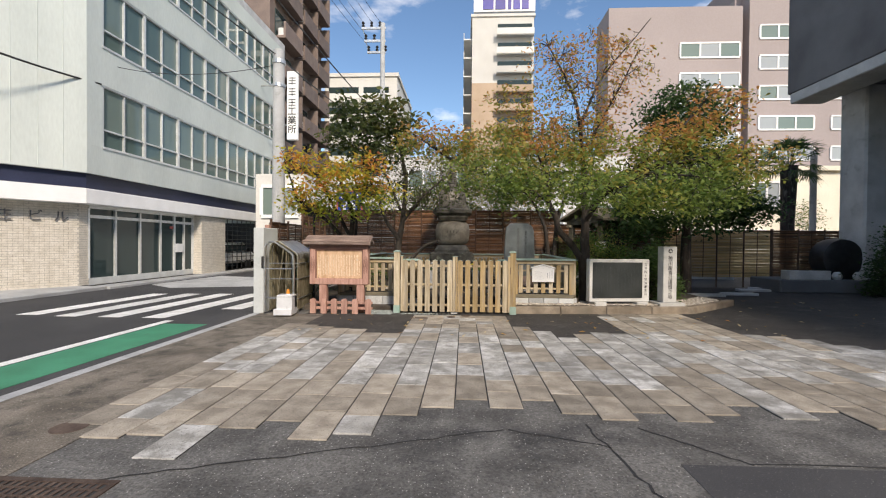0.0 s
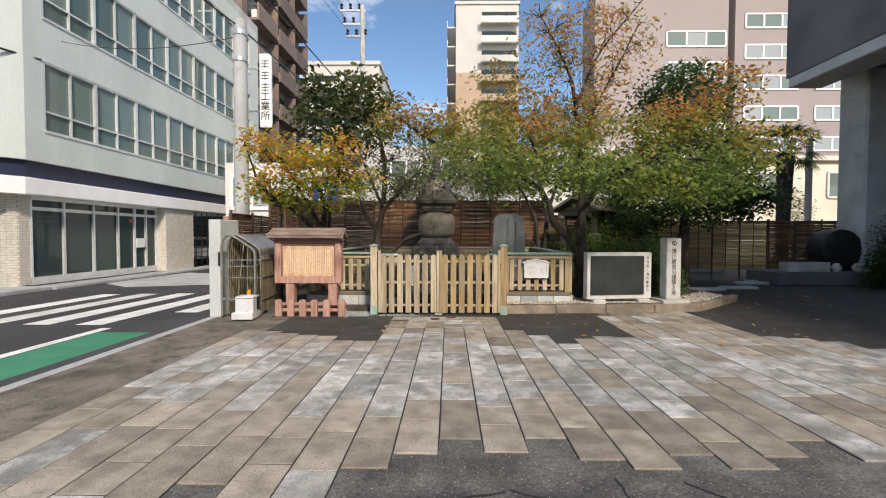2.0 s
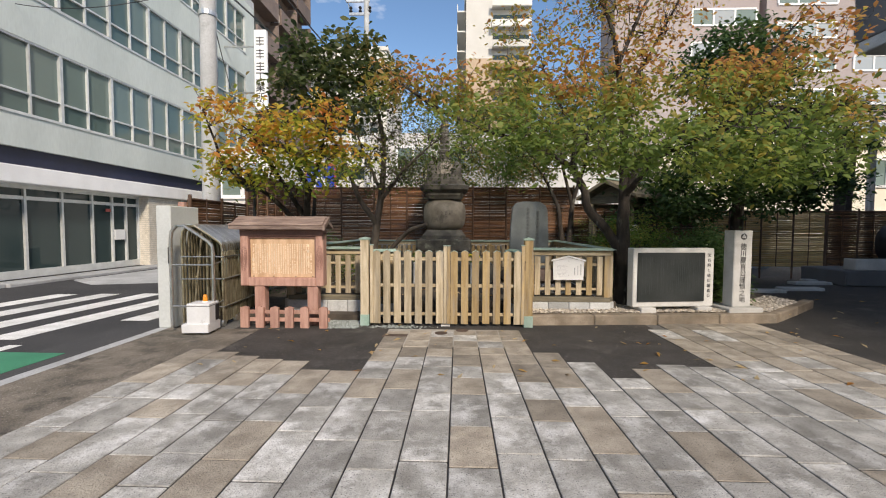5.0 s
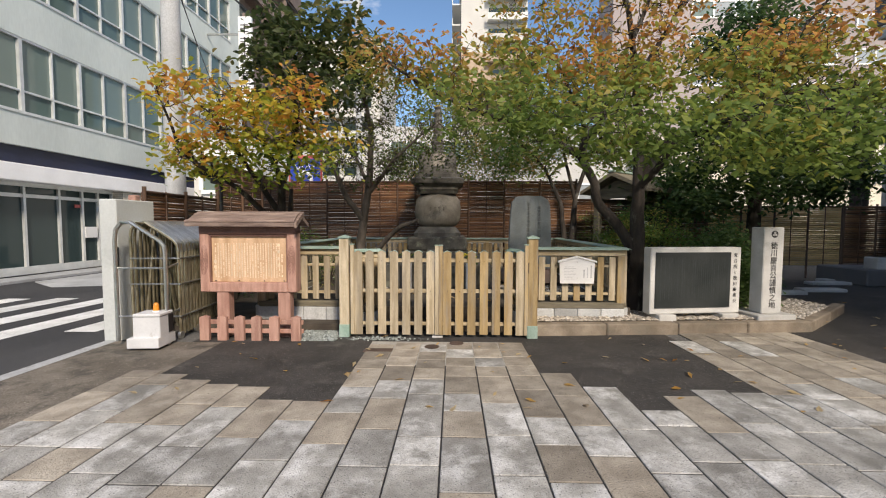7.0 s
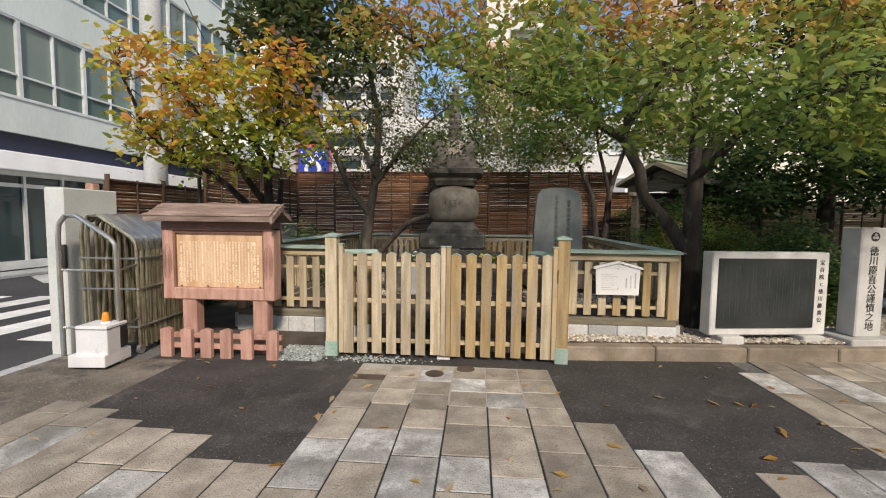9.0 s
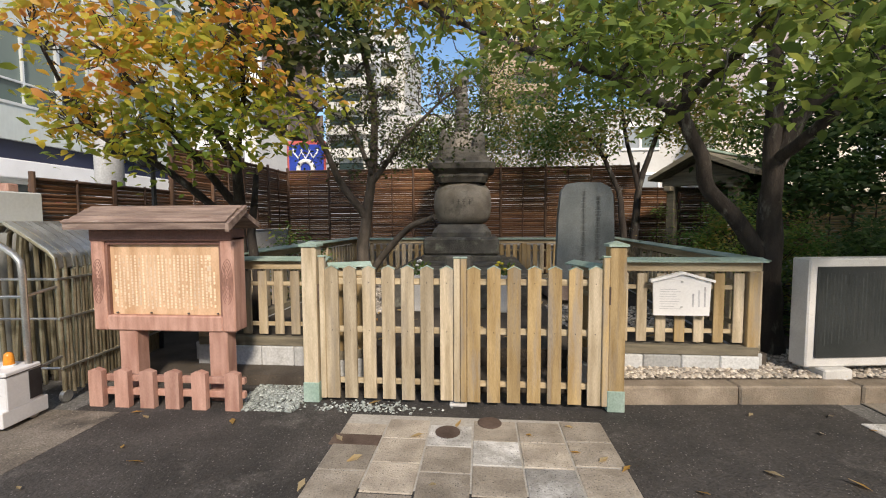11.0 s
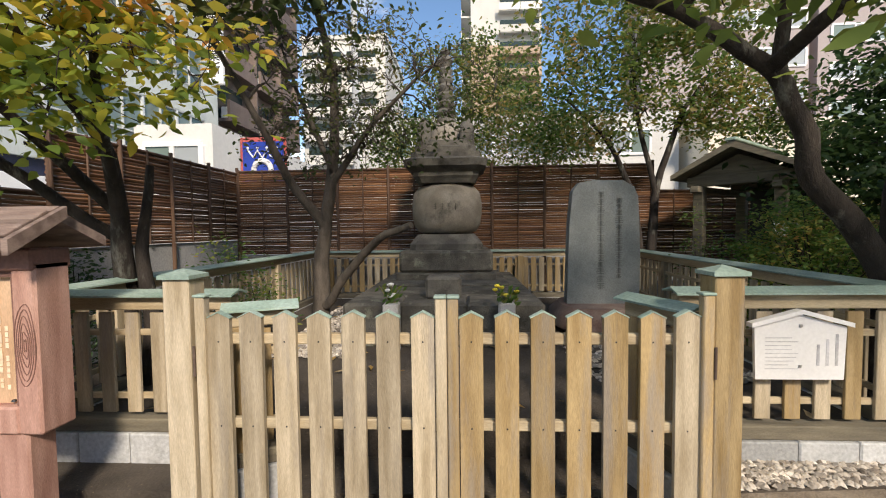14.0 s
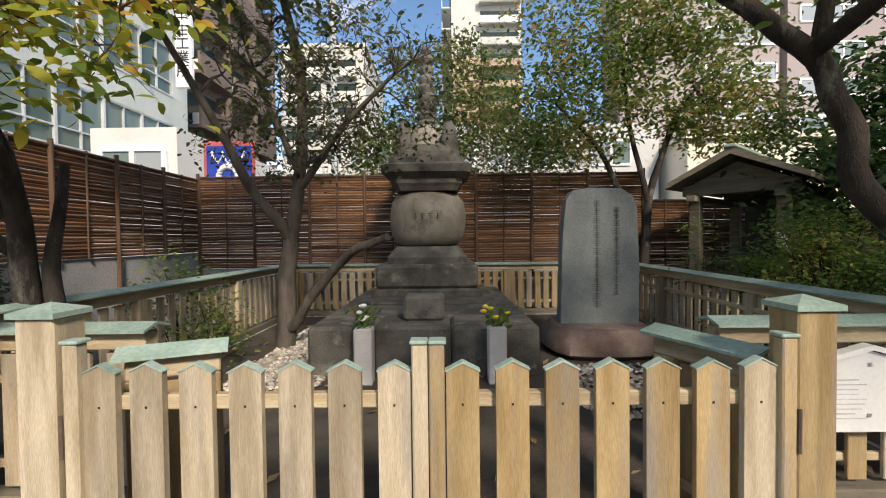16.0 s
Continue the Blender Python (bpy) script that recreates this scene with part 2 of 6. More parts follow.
A_ROAD = mat("road_asphalt", (0.035, 0.036, 0.04), (0.06, 0.06, 0.063), 0.9, 0.8, 120, 0.5, specks=((0.22, 0.22, 0.21), 60, 0.17), grain=0.3)
A_NEAR = mat("worn_asphalt", (0.075, 0.073, 0.07), (0.145, 0.142, 0.135), 0.85, 2.5, 55, 1.0, specks=((0.42, 0.41, 0.39), 48, 0.19), dirt=((0.05, 0.05, 0.05), 1.4, 0.5), grain=0.4)
A_PATCH = mat("patch_asphalt", (0.032, 0.03, 0.028), (0.062, 0.056, 0.052), 0.85, 2.2, 70, 1.0, specks=((0.3, 0.28, 0.26), 55, 0.18), dirt=((0.12, 0.11, 0.1), 1.8, 0.56), grain=0.4)
A_BROWN = mat("brown_verge_asphalt", (0.1, 0.085, 0.068), (0.2, 0.175, 0.145), 0.92, 2.4, 90, 0.6, specks=((0.34, 0.31, 0.27), 40, 0.19), dirt=((0.055, 0.05, 0.042), 3.0, 0.5), grain=0.4)
PAINT_W = mat("road_paint_white", (0.62, 0.62, 0.6), (0.8, 0.8, 0.79), 0.7, 3, 60, 0.2, dirt=((0.25, 0.25, 0.24), 5, 0.62))
GUTTER = mat("grey_gutter_concrete", (0.36, 0.37, 0.38), (0.5, 0.51, 0.52), 0.8, 4, 60, 0.2, dirt=((0.2, 0.2, 0.2), 4, 0.56))
PAINT_G = mat("road_paint_green", (0.03, 0.22, 0.12), (0.05, 0.3, 0.17), 0.75, 2, 80, 0.2, dirt=((0.06, 0.1, 0.08), 4, 0.6))
CONC = mat("concrete", (0.37, 0.38, 0.38), (0.5, 0.51, 0.51), 0.85, 1.5, 50, 0.3, dirt=((0.2, 0.2, 0.19), 1.2, 0.58))
PIERC = mat("smooth_grey_concrete", (0.4, 0.42, 0.41), (0.47, 0.49, 0.48), 0.85, 1.2, 40, 0.08, dirt=((0.32, 0.34, 0.33), 1.6, 0.58), grain=0.05)
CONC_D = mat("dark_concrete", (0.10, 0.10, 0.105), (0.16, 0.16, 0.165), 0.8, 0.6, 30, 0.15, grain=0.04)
SLAB = mat("granite_slab", (0.24, 0.233, 0.213), (0.42, 0.41, 0.385), 0.8, 5, 90, 0.7, rand=0.14, specks=((0.11, 0.11, 0.11), 70, 0.27), dirt=((0.66, 0.655, 0.64), 2.4, 0.49))
SLAB_B = mat("brown_granite_slab", (0.24, 0.208, 0.168), (0.39, 0.345, 0.285), 0.82, 5.0, 90, 0.7, rand=0.2, specks=((0.1, 0.09, 0.075), 70, 0.27), dirt=((0.46, 0.42, 0.36), 1.8, 0.57))
KERB = mat("kerb_stone", (0.17, 0.135, 0.1), (0.29, 0.24, 0.185), 0.85, 4, 90, 0.8, dirt=((0.16, 0.14, 0.11), 3, 0.55))
WOOD = mat("pale_fence_wood", (0.31, 0.245, 0.155), (0.5, 0.42, 0.3), 0.75, 3.0, 60, 0.25, stretch=(6, 6, 0.6), rand=0.16, dirt=((0.29, 0.25, 0.2), 1.6, 0.52))
WOOD_Y = mat("amber_fence_wood", (0.3, 0.2, 0.085), (0.46, 0.335, 0.17), 0.7, 3.0, 60, 0.25, stretch=(6, 6, 0.6), rand=0.16, dirt=((0.3, 0.25, 0.19), 1.6, 0.5))
WOOD_H = mat("pale_rail_wood", (0.34, 0.26, 0.155), (0.53, 0.44, 0.295), 0.75, 3.0, 60, 0.25, stretch=(0.6, 6, 6), rand=0.12, dirt=((0.3, 0.26, 0.2), 2.5, 0.6))
WOOD_OLD = mat("weathered_beam", (0.13, 0.115, 0.085), (0.24, 0.21, 0.15), 0.85, 3.0, 60, 0.35, stretch=(0.8, 6, 6), rand=0.14)
COPPER = mat("verdigris_copper", (0.25, 0.36, 0.3), (0.38, 0.49, 0.43), 0.65, 4, 60, 0.1, metal=0.15, dirt=((0.16, 0.22, 0.18), 4, 0.6))
PINK = mat("bengara_red_wood", (0.34, 0.178, 0.136), (0.5, 0.3, 0.238), 0.8, 3, 70, 0.25, stretch=(5, 5, 0.8), rand=0.1, dirt=((0.25, 0.13, 0.1), 3, 0.6))
PINK_ROOF = mat("weathered_red_roof_board", (0.17, 0.115, 0.095), (0.32, 0.235, 0.195), 0.85, 4, 70, 0.4, stretch=(0.8, 5, 5), rand=0.15, dirt=((0.45, 0.37, 0.32), 3, 0.6))
PINK_TRIM = mat("dark_red_trim_wood", (0.16, 0.08, 0.06), (0.23, 0.12, 0.095), 0.8, 3, 70, 0.2)
BOARD = mat("notice_board_wood", (0.46, 0.28, 0.16), (0.62, 0.42, 0.27), 0.65, 2.5, 60, 0.15, stretch=(5, 5, 0.7))
INK_PALE = mat("faded_white_ink", (0.66, 0.5, 0.34), (0.77, 0.62, 0.46), 0.8, 20, 90, 0)
STEEL = mat("brushed_steel", (0.5, 0.5, 0.48), (0.65, 0.65, 0.63), 0.35, 8, 90, 0.05, metal=0.9)
BRASSY = mat("stained_steel_tube", (0.3, 0.26, 0.17), (0.52, 0.46, 0.33), 0.4, 6, 90, 0.05, metal=0.8)
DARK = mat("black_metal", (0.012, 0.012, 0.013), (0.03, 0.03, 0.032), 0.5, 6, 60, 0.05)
WHITE = mat("white_paint", (0.8, 0.8, 0.79), (0.87, 0.87, 0.86), 0.6, 2, 50, 0.05, grain=0.04)
BOXW = mat("worn_white_box_paint", (0.66, 0.67, 0.68), (0.78, 0.79, 0.8), 0.5, 3, 60, 0.05, dirt=((0.36, 0.33, 0.3), 5, 0.6), grain=0.04)
ORANGE = mat("orange_lens", (0.7, 0.22, 0.02), (0.8, 0.3, 0.04), 0.3, 6, 60, 0)
STONE = mat("mossy_dark_stone", (0.055, 0.052, 0.044), (0.15, 0.14, 0.118), 0.9, 3.5, 60, 0.8, dirt=((0.25, 0.26, 0.2), 5, 0.56))
STONE_L = mat("pale_weathered_stone", (0.22, 0.195, 0.16), (0.36, 0.33, 0.28), 0.88, 3.5, 70, 0.5, dirt=((0.1, 0.095, 0.08), 2.5, 0.55))
STONE_M = mat("weathered_grey_stone", (0.09, 0.085, 0.075), (0.19, 0.18, 0.155), 0.9, 4, 70, 0.6, dirt=((0.05, 0.048, 0.04), 3, 0.52))
SLATE = mat("grey_slate", (0.15, 0.172, 0.175), (0.23, 0.255, 0.255), 0.6, 2.5, 70, 0.25, dirt=((0.22, 0.23, 0.22), 3, 0.62))
SLATE_INK = mat("carved_dark_letters", (0.11, 0.122, 0.122), (0.15, 0.165, 0.16), 0.8, 10, 60, 0)
REDSTONE = mat("reddish_base_stone", (0.16, 0.095, 0.075), (0.3, 0.24, 0.2), 0.85, 3, 60, 0.4)
GRAN_W = mat("pale_granite", (0.46, 0.455, 0.44), (0.6, 0.595, 0.575), 0.75, 3, 140, 0.2, specks=((0.2, 0.2, 0.2), 110, 0.17), dirt=((0.33, 0.32, 0.29), 2, 0.6))
BLACK_ST = mat("dark_polished_plaque", (0.025, 0.03, 0.03), (0.045, 0.05, 0.05), 0.35, 2.5, 80, 0.03)
BLACK_TX = mat("plaque_letter_grey", (0.03, 0.036, 0.036), (0.044, 0.05, 0.05), 0.45, 10, 60, 0)
INK = mat("black_ink", (0.02, 0.02, 0.022), (0.03, 0.03, 0.032), 0.7, 10, 60, 0)
INK_GREY = mat("pale_grey_ink", (0.42, 0.42, 0.44), (0.55, 0.55, 0.56), 0.7, 10, 60, 0)
BAMBOO = mat("dark_bamboo", (0.095, 0.043, 0.022), (0.215, 0.108, 0.053), 0.45, 2.0, 40, 0.1, stretch=(0.7, 0.7, 5), rand=0.34)
BAMBOO_L = mat("light_bamboo", (0.46, 0.3, 0.12), (0.64, 0.46, 0.22), 0.5, 2.0, 40, 0.1, stretch=(0.7, 0.7, 5), rand=0.22)
BAMBOO_P = mat("bamboo_post", (0.075, 0.04, 0.025), (0.14, 0.08, 0.05), 0.6, 3, 40, 0.1, stretch=(5, 5, 0.7))
PLASTER = mat("grey_plaster_wall", (0.38, 0.385, 0.385), (0.48, 0.485, 0.485), 0.85, 1.2, 40, 0.15, dirt=((0.28, 0.28, 0.27), 1.5, 0.58))
SOIL = mat("garden_soil", (0.045, 0.036, 0.028), (0.085, 0.07, 0.055), 0.95, 3, 60, 0.8, specks=((0.2, 0.16, 0.1), 30, 0.12))
PEBBLE = mat("pale_pebbles", (0.24, 0.2, 0.16), (0.58, 0.53, 0.46), 0.8, 2, 60, 0.1, rand=0.35, island=True)
PEBBLE_G = mat("grey_green_pebbles", (0.16, 0.19, 0.175), (0.4, 0.43, 0.41), 0.8, 2, 60, 0.1, rand=0.35, island=True)
BARK = mat("dark_bark", (0.022, 0.017, 0.014), (0.06, 0.048, 0.04), 0.9, 6, 60, 0.9, stretch=(2, 2, 0.6), dirt=((0.22, 0.22, 0.19), 3.5, 0.55))
BARK_L = mat("grey_bark", (0.05, 0.042, 0.034), (0.11, 0.092, 0.075), 0.9, 6, 60, 0.8, stretch=(2, 2, 0.6))
PAINT_B = mat("pale_green_white_wall", (0.56, 0.61, 0.575), (0.64, 0.69, 0.65), 0.7, 0.8, 20, 0.01, stretch=(1, 1, 0.25), rand=0.03, grain=0.04)
NAVY = mat("navy_band", (0.012, 0.016, 0.04), (0.02, 0.026, 0.06), 0.5, 1, 30, 0.02)
FRAME = mat("aluminium_frame", (0.6, 0.62, 0.61), (0.7, 0.72, 0.71), 0.45, 4, 60, 0.02, metal=0.3, grain=0.04)
GLASS_B = glass("office_glass", (0.10, 0.15, 0.135))
GLASS_L = glass("blind_behind_glass", (0.17, 0.225, 0.2))
GLASS_D = glass("dark_glass", (0.035, 0.055, 0.055), spec=0.3)
# pale tint puts the reflected sky into the far panes' colour
GLASS_S = glass("pale_sky_glass", (0.34, 0.37, 0.38))
BRICK_W = mat("cream_brick", (0.5, 0.46, 0.39), (0.6, 0.56, 0.49), 0.85, 5, 60, 0.2)
MORTAR = mat("brick_mortar", (0.36, 0.34, 0.3), (0.42, 0.4, 0.36), 0.9, 5, 60, 0.1)
TILE_BR = mat("brown_tile_facade", (0.17, 0.125, 0.105), (0.22, 0.165, 0.14), 0.7, 1.5, 20, 0.05)
TILE_TAN = mat("tan_tile_facade", (0.44, 0.32, 0.22), (0.5, 0.375, 0.27), 0.7, 0.5, 10, 0.03, grain=0.04)
OFFWHITE = mat("offwhite_facade", (0.62, 0.61, 0.57), (0.7, 0.69, 0.65), 0.75, 0.3, 10, 0.02, grain=0.04)
MAUVE = mat("mauve_grey_facade", (0.36, 0.305, 0.297), (0.41, 0.35, 0.34), 0.75, 0.15, 8, 0.02, grain=0.04)
CREAM = mat("cream_render", (0.66, 0.6, 0.48), (0.76, 0.7, 0.58), 0.8, 0.4, 12, 0.03, grain=0.04)
BLUE = mat("blue_sign", (0.01, 0.035, 0.3), (0.015, 0.05, 0.36), 0.4, 2, 30, 0)
SIGN_RED = mat("red_sign_edge", (0.45, 0.08, 0.07), (0.55, 0.12, 0.1), 0.5, 2, 30, 0)
INDIGO = mat("indigo_sign_shape", (0.06, 0.055, 0.28), (0.08, 0.07, 0.33), 0.5, 2, 30, 0)
IRON = mat("rusty_iron", (0.075, 0.05, 0.04), (0.14, 0.10, 0.08), 0.8, 8, 70, 0.3, metal=0.3)
CRACK = mat("tar_crack", (0.018, 0.018, 0.019), (0.028, 0.028, 0.03), 0.8, 8, 70, 0.2)
LITTER = leafmat("fallen_leaf_colours", [(0.2, (0.45, 0.2, 0.05)), (0.4, (0.6, 0.36, 0.1)), (0.62, (0.62, 0.5, 0.3)), (0.8, (0.5, 0.42, 0.32))], 3.0)
CHERRY = leafmat("cherry_leaves", [(0.22, (0.14, 0.22, 0.055)), (0.46, (0.28, 0.37, 0.09)), (0.62, (0.36, 0.36, 0.08)), (0.76, (0.55, 0.38, 0.1)), (0.92, (0.62, 0.28, 0.1))], 0.55, low=(2.5, 4.3, -0.12, 0.3))
AUTUMN = leafmat("autumn_cherry_leaves", [(0.2, (0.16, 0.25, 0.05)), (0.42, (0.36, 0.42, 0.065)), (0.58, (0.66, 0.55, 0.08)), (0.74, (0.74, 0.4, 0.08)), (0.92, (0.72, 0.24, 0.09))], 0.8, low=(2.3, 3.2, -0.1, 0.2))
DARKLEAF = leafmat("dark_olive_leaves", [(0.25, (0.05, 0.075, 0.03)), (0.5, (0.1, 0.135, 0.045)), (0.7, (0.19, 0.2, 0.065)), (0.92, (0.4, 0.25, 0.1))], 0.7)
EVERGREEN = leafmat("evergreen_leaves", [(0.25, (0.031, 0.07, 0.028)), (0.5, (0.063, 0.126, 0.045)), (0.75, (0.112, 0.182, 0.056)), (0.95, (0.182, 0.224, 0.07))], 0.9)
SHRUB = leafmat("shrub_leaves", [(0.25, (0.075, 0.166, 0.043)), (0.5, (0.152, 0.272, 0.066)), (0.72, (0.363, 0.363, 0.09)), (0.92, (0.786, 0.394, 0.152))], 1.5)
MAPLE = leafmat("maple_leaves", [(0.25, (0.078, 0.155, 0.039)), (0.5, (0.155, 0.248, 0.062)), (0.72, (0.372, 0.310, 0.093)), (0.92, (0.620, 0.341, 0.155))], 0.7)
CAMELLIA = leafmat("camellia_leaves", [(0.25, (0.05, 0.1, 0.035)), (0.5, (0.1, 0.18, 0.06)), (0.75, (0.17, 0.25, 0.085)), (0.95, (0.24, 0.31, 0.12))], 1.4, 0.3)
PETAL_W = mat("white_petals", (0.8, 0.8, 0.78), (0.88, 0.88, 0.86), 0.7, 20, 90, 0)
PETAL_Y = mat("yellow_petals", (0.75, 0.6, 0.05), (0.85, 0.7, 0.08), 0.7, 20, 90, 0)

# ---- ground ----
solid("ground", Geo().box(-400, 400, -60, 600, -0.6, -0.006), A_NEAR, "worn grey asphalt ground with pale aggregate", "ground", "structure")
sheet("road", -11.0, -5.02, -40, 60, 0.0, A_ROAD, "dark asphalt road beside the forecourt", "road")
sheet("pavement", -4.27, -2.9, -12, 8.75, 0.0, A_BROWN, "brown-grey worn asphalt verge along the road", "pavement")
sheet("kerb_line", -4.42, -4.272, -12, 8.9, 0.002, GUTTER, "pale grey gutter strip along the road edge", "road marking")
sheet("gutter", -5.02, -4.42, -12, 60, 0.0, A_ROAD, "dark asphalt gutter of the road", "road")
sheet("green_lane", -5.42, -4.62, -12, 7.45, 0.004, PAINT_G, "green painted cycle lane on the road", "road marking")
sheet("lane_line", -5.62, -5.46, -12, 7.75, 0.004, PAINT_W, "white painted lane line beside the green lane", "road marking")
for i, (x, y0, y1) in enumerate(((-8.75, 8.1, 11.7), (-7.85, 8.0, 11.8), (-6.95, 8.0, 11.9), (-6.05, 8.0, 12.0), (-5.15, 9.2, 12.1))):
    g = Geo().add([(x - .22, y0, .0), (x + .22, y0, .0), (x + .36, y1, .0), (x - .08, y1, .0), (x - .22, y0, .004), (x + .22, y0, .004), (x + .36, y1, .004), (x - .08, y1, .004)],
                  [(3, 2, 1, 0), (4, 5, 6, 7), (0, 1, 5, 4), (1, 2, 6, 5), (2, 3, 7, 6), (3, 0, 4, 7)])
    solid("crosswalk_stripe", g, PAINT_W, "worn white zebra crossing stripe on asphalt", "road marking", "structure", group="zebra crossing stripes")
solid("far_pavement", Geo().box(-16, -11.0, -20, 12.6, -0.1, 0.1, 0.02).box(-11.6, -10.9, 12.6, 25, -0.1, 0.08, 0.02), CONC, "grey concrete pavement in front of the office building", "pavement", "structure")
solid("ramp", Geo().add([(-10.6, 14, 0.003), (-9.4, 13.2, 0.003), (-5.6, 14.5, 0.003), (-5.6, 16.5, 0.003), (-10.4, 18, 0.003), (-10.6, 14, 0.03), (-9.6, 13.6, 0.03), (-5.8, 14.8, 0.03), (-5.8, 16.3, 0.03), (-10.4, 17.8, 0.03)],
      [(5, 6, 7, 8, 9), (0, 1, 6, 5), (1, 2, 7, 6), (2, 3, 8, 7), (3, 4, 9, 8), (4, 0, 5, 9)]), CONC, "pale concrete ramp at the side street", "pavement", "structure")
sheet("gate_apron", -3.3, 2.9, 6.6, 9.6, -0.002, A_PATCH, "dark newer asphalt patch before the gate", "ground")
sheet("side_apron", 4.3, 30, 6.2, 30, 0.0, A_PATCH, "dark asphalt driveway beside the garden", "ground")

sheet("old_asphalt_patch", 1.5, 9.0, -4.0, 2.98, -0.003, A_ROAD, "darker asphalt area with a cracked edge", "ground")
sheet("mortar_bed", -1.02, 0.87, 7.95, 8.86, 0.001, MORTAR, "pale mortar between the paving slabs at the gate", "mortar")
# tar cracks across the near asphalt
def crack(pts, w):
    g = Geo()
    for (xa, ya), (xb, yb) in zip(pts, pts[1:]):
        d = Vector((xb - xa, yb - ya)).normalized()
        nx, ny = -d.y * w, d.x * w
        a = random.uniform(0.5, 1.3)
        g.add([(xa - nx, ya - ny, -0.003), (xb - nx * a, yb - ny * a, -0.003), (xb + nx * a, yb + ny * a, -0.003), (xa + nx, ya + ny, -0.003)], [(0, 1, 2, 3)])
    return solid("asphalt_crack", g, CRACK, "dark crack across the worn asphalt", "crack", "structure")


def wobble(x0, y0, x1, y1, n, a):
    return [(x0 + (x1 - x0) * i / n + random.uniform(-a, a), y0 + (y1 - y0) * i / n + random.uniform(-a, a)) for i in range(n + 1)]


crack(wobble(-2.6, 2.45, 0.35, 3.45, 26, 0.018), 0.008)
crack(wobble(0.35, 3.45, 1.1, 3.2, 8, 0.015), 0.008)
crack(wobble(1.02, 3.6, 1.25, 2.2, 16, 0.018), 0.009)
crack(wobble(1.45, 3.55, 2.0, 3.0, 10, 0.015), 0.009)
crack(wobble(2.0, 3.02, 6.0, 3.1, 24, 0.018), 0.007)


# ---- left office building ----
office = thing("office_building", "pale green-white office building with ribbon windows and cream brick ground floor", "building")
g = Geo()
FX, OY = -11.4, 12.35
for k in range(4):                                     # solid bands between the window rows
    z0, z1 = (3.55 if k == 0 else 6.40 + 3.16 * (k - 1)), (4.44 + 3.16 * k if k < 3 else 13.5)
    part("wall", Geo().box(FX - 0.3, FX, OY, 26.5, z0, z1), PAINT_B, office)
for k in range(3):                                     # piers at both ends of each row
    part("wall_pier", Geo().box(FX - 0.3, FX, OY, 12.93, 4.44 + 3.16 * k, 6.40 + 3.16 * k), PAINT_B, office)
    part("wall_pier", Geo().box(FX - 0.3, FX, 25.5, 26.5, 4.44 + 3.16 * k, 6.40 + 3.16 * k), PAINT_B, office)
# splayed end wall
d = Vector((-0.52, -0.855))
ends = [(FX, OY), (FX + d.x * 9, OY + d.y * 9)]
g = Geo()
g.add([(FX, OY, 3.55), (ends[1][0], ends[1][1], 3.55), (ends[1][0], ends[1][1], 13.5), (FX, OY, 13.5),
       (FX - 0.3, OY, 3.55), (ends[1][0] - 0.3, ends[1][1], 3.55), (ends[1][0] - 0.3, ends[1][1], 13.5), (FX - 0.3, OY, 13.5)],
      [(0, 1, 2, 3)[::-1], (4, 5, 6, 7), (0, 4, 5, 1)[::-1], (3, 2, 6, 7)])
part("end_wall", g, PAINT_B, office)
g = Geo()
for i in range(1, 16):                                 # standing seams of the cladding
    p = Vector((FX, OY)) + d * (0.55 * i)
    g.box(-0.008, 0.008, -0.008, 0.008, 3.6, 13.5, 0, pose(p.x, p.y, 0, 0, 0, 0))
part("cladding_seam", g, PAINT_B, office)
part("navy_band", Geo().box(FX - 0.6, FX - 0.12, OY + 0.1, 26.5, 3.1, 3.548).add(
    [(FX - .12, OY + .1, 3.1), (FX - .12 + d.x * 9, OY + .1 + d.y * 9, 3.1), (FX - .12 + d.x * 9, OY + .1 + d.y * 9, 3.548), (FX - .12, OY + .1, 3.548)], [(3, 2, 1, 0)]), NAVY, office)
part("canopy", Geo().box(FX - 0.8, FX + 0.02, OY - 0.05, 26.5, 2.62, 3.08, 0.02).add(
    [(FX + .02, OY - .05, 2.62), (FX + d.x * 9, OY + d.y * 9, 2.62), (FX + d.x * 9, OY + d.y * 9, 3.08), (FX + .02, OY - .05, 3.08),
     (FX - .8, OY - .05, 2.62), (FX - .8 + d.x * 9, OY + d.y * 9, 2.62), (FX - .8 + d.x * 9, OY + d.y * 9, 3.08), (FX - .8, OY - .05, 3.08)],
    [(3, 2, 1, 0), (4, 5, 6, 7), (0, 1, 5, 4), (3, 7, 6, 2)]), WHITE, office)
part("roof", Geo().box(-30, FX, 4, 26.5, 13.5, 13.9), CONC, office)
part("rear_wall", Geo().box(-30, -29.6, 4, 26.5, 0, 13.5).box(-30, FX - 0.3, 26.1, 26.5, 0, 13.5), PAINT_B, office)
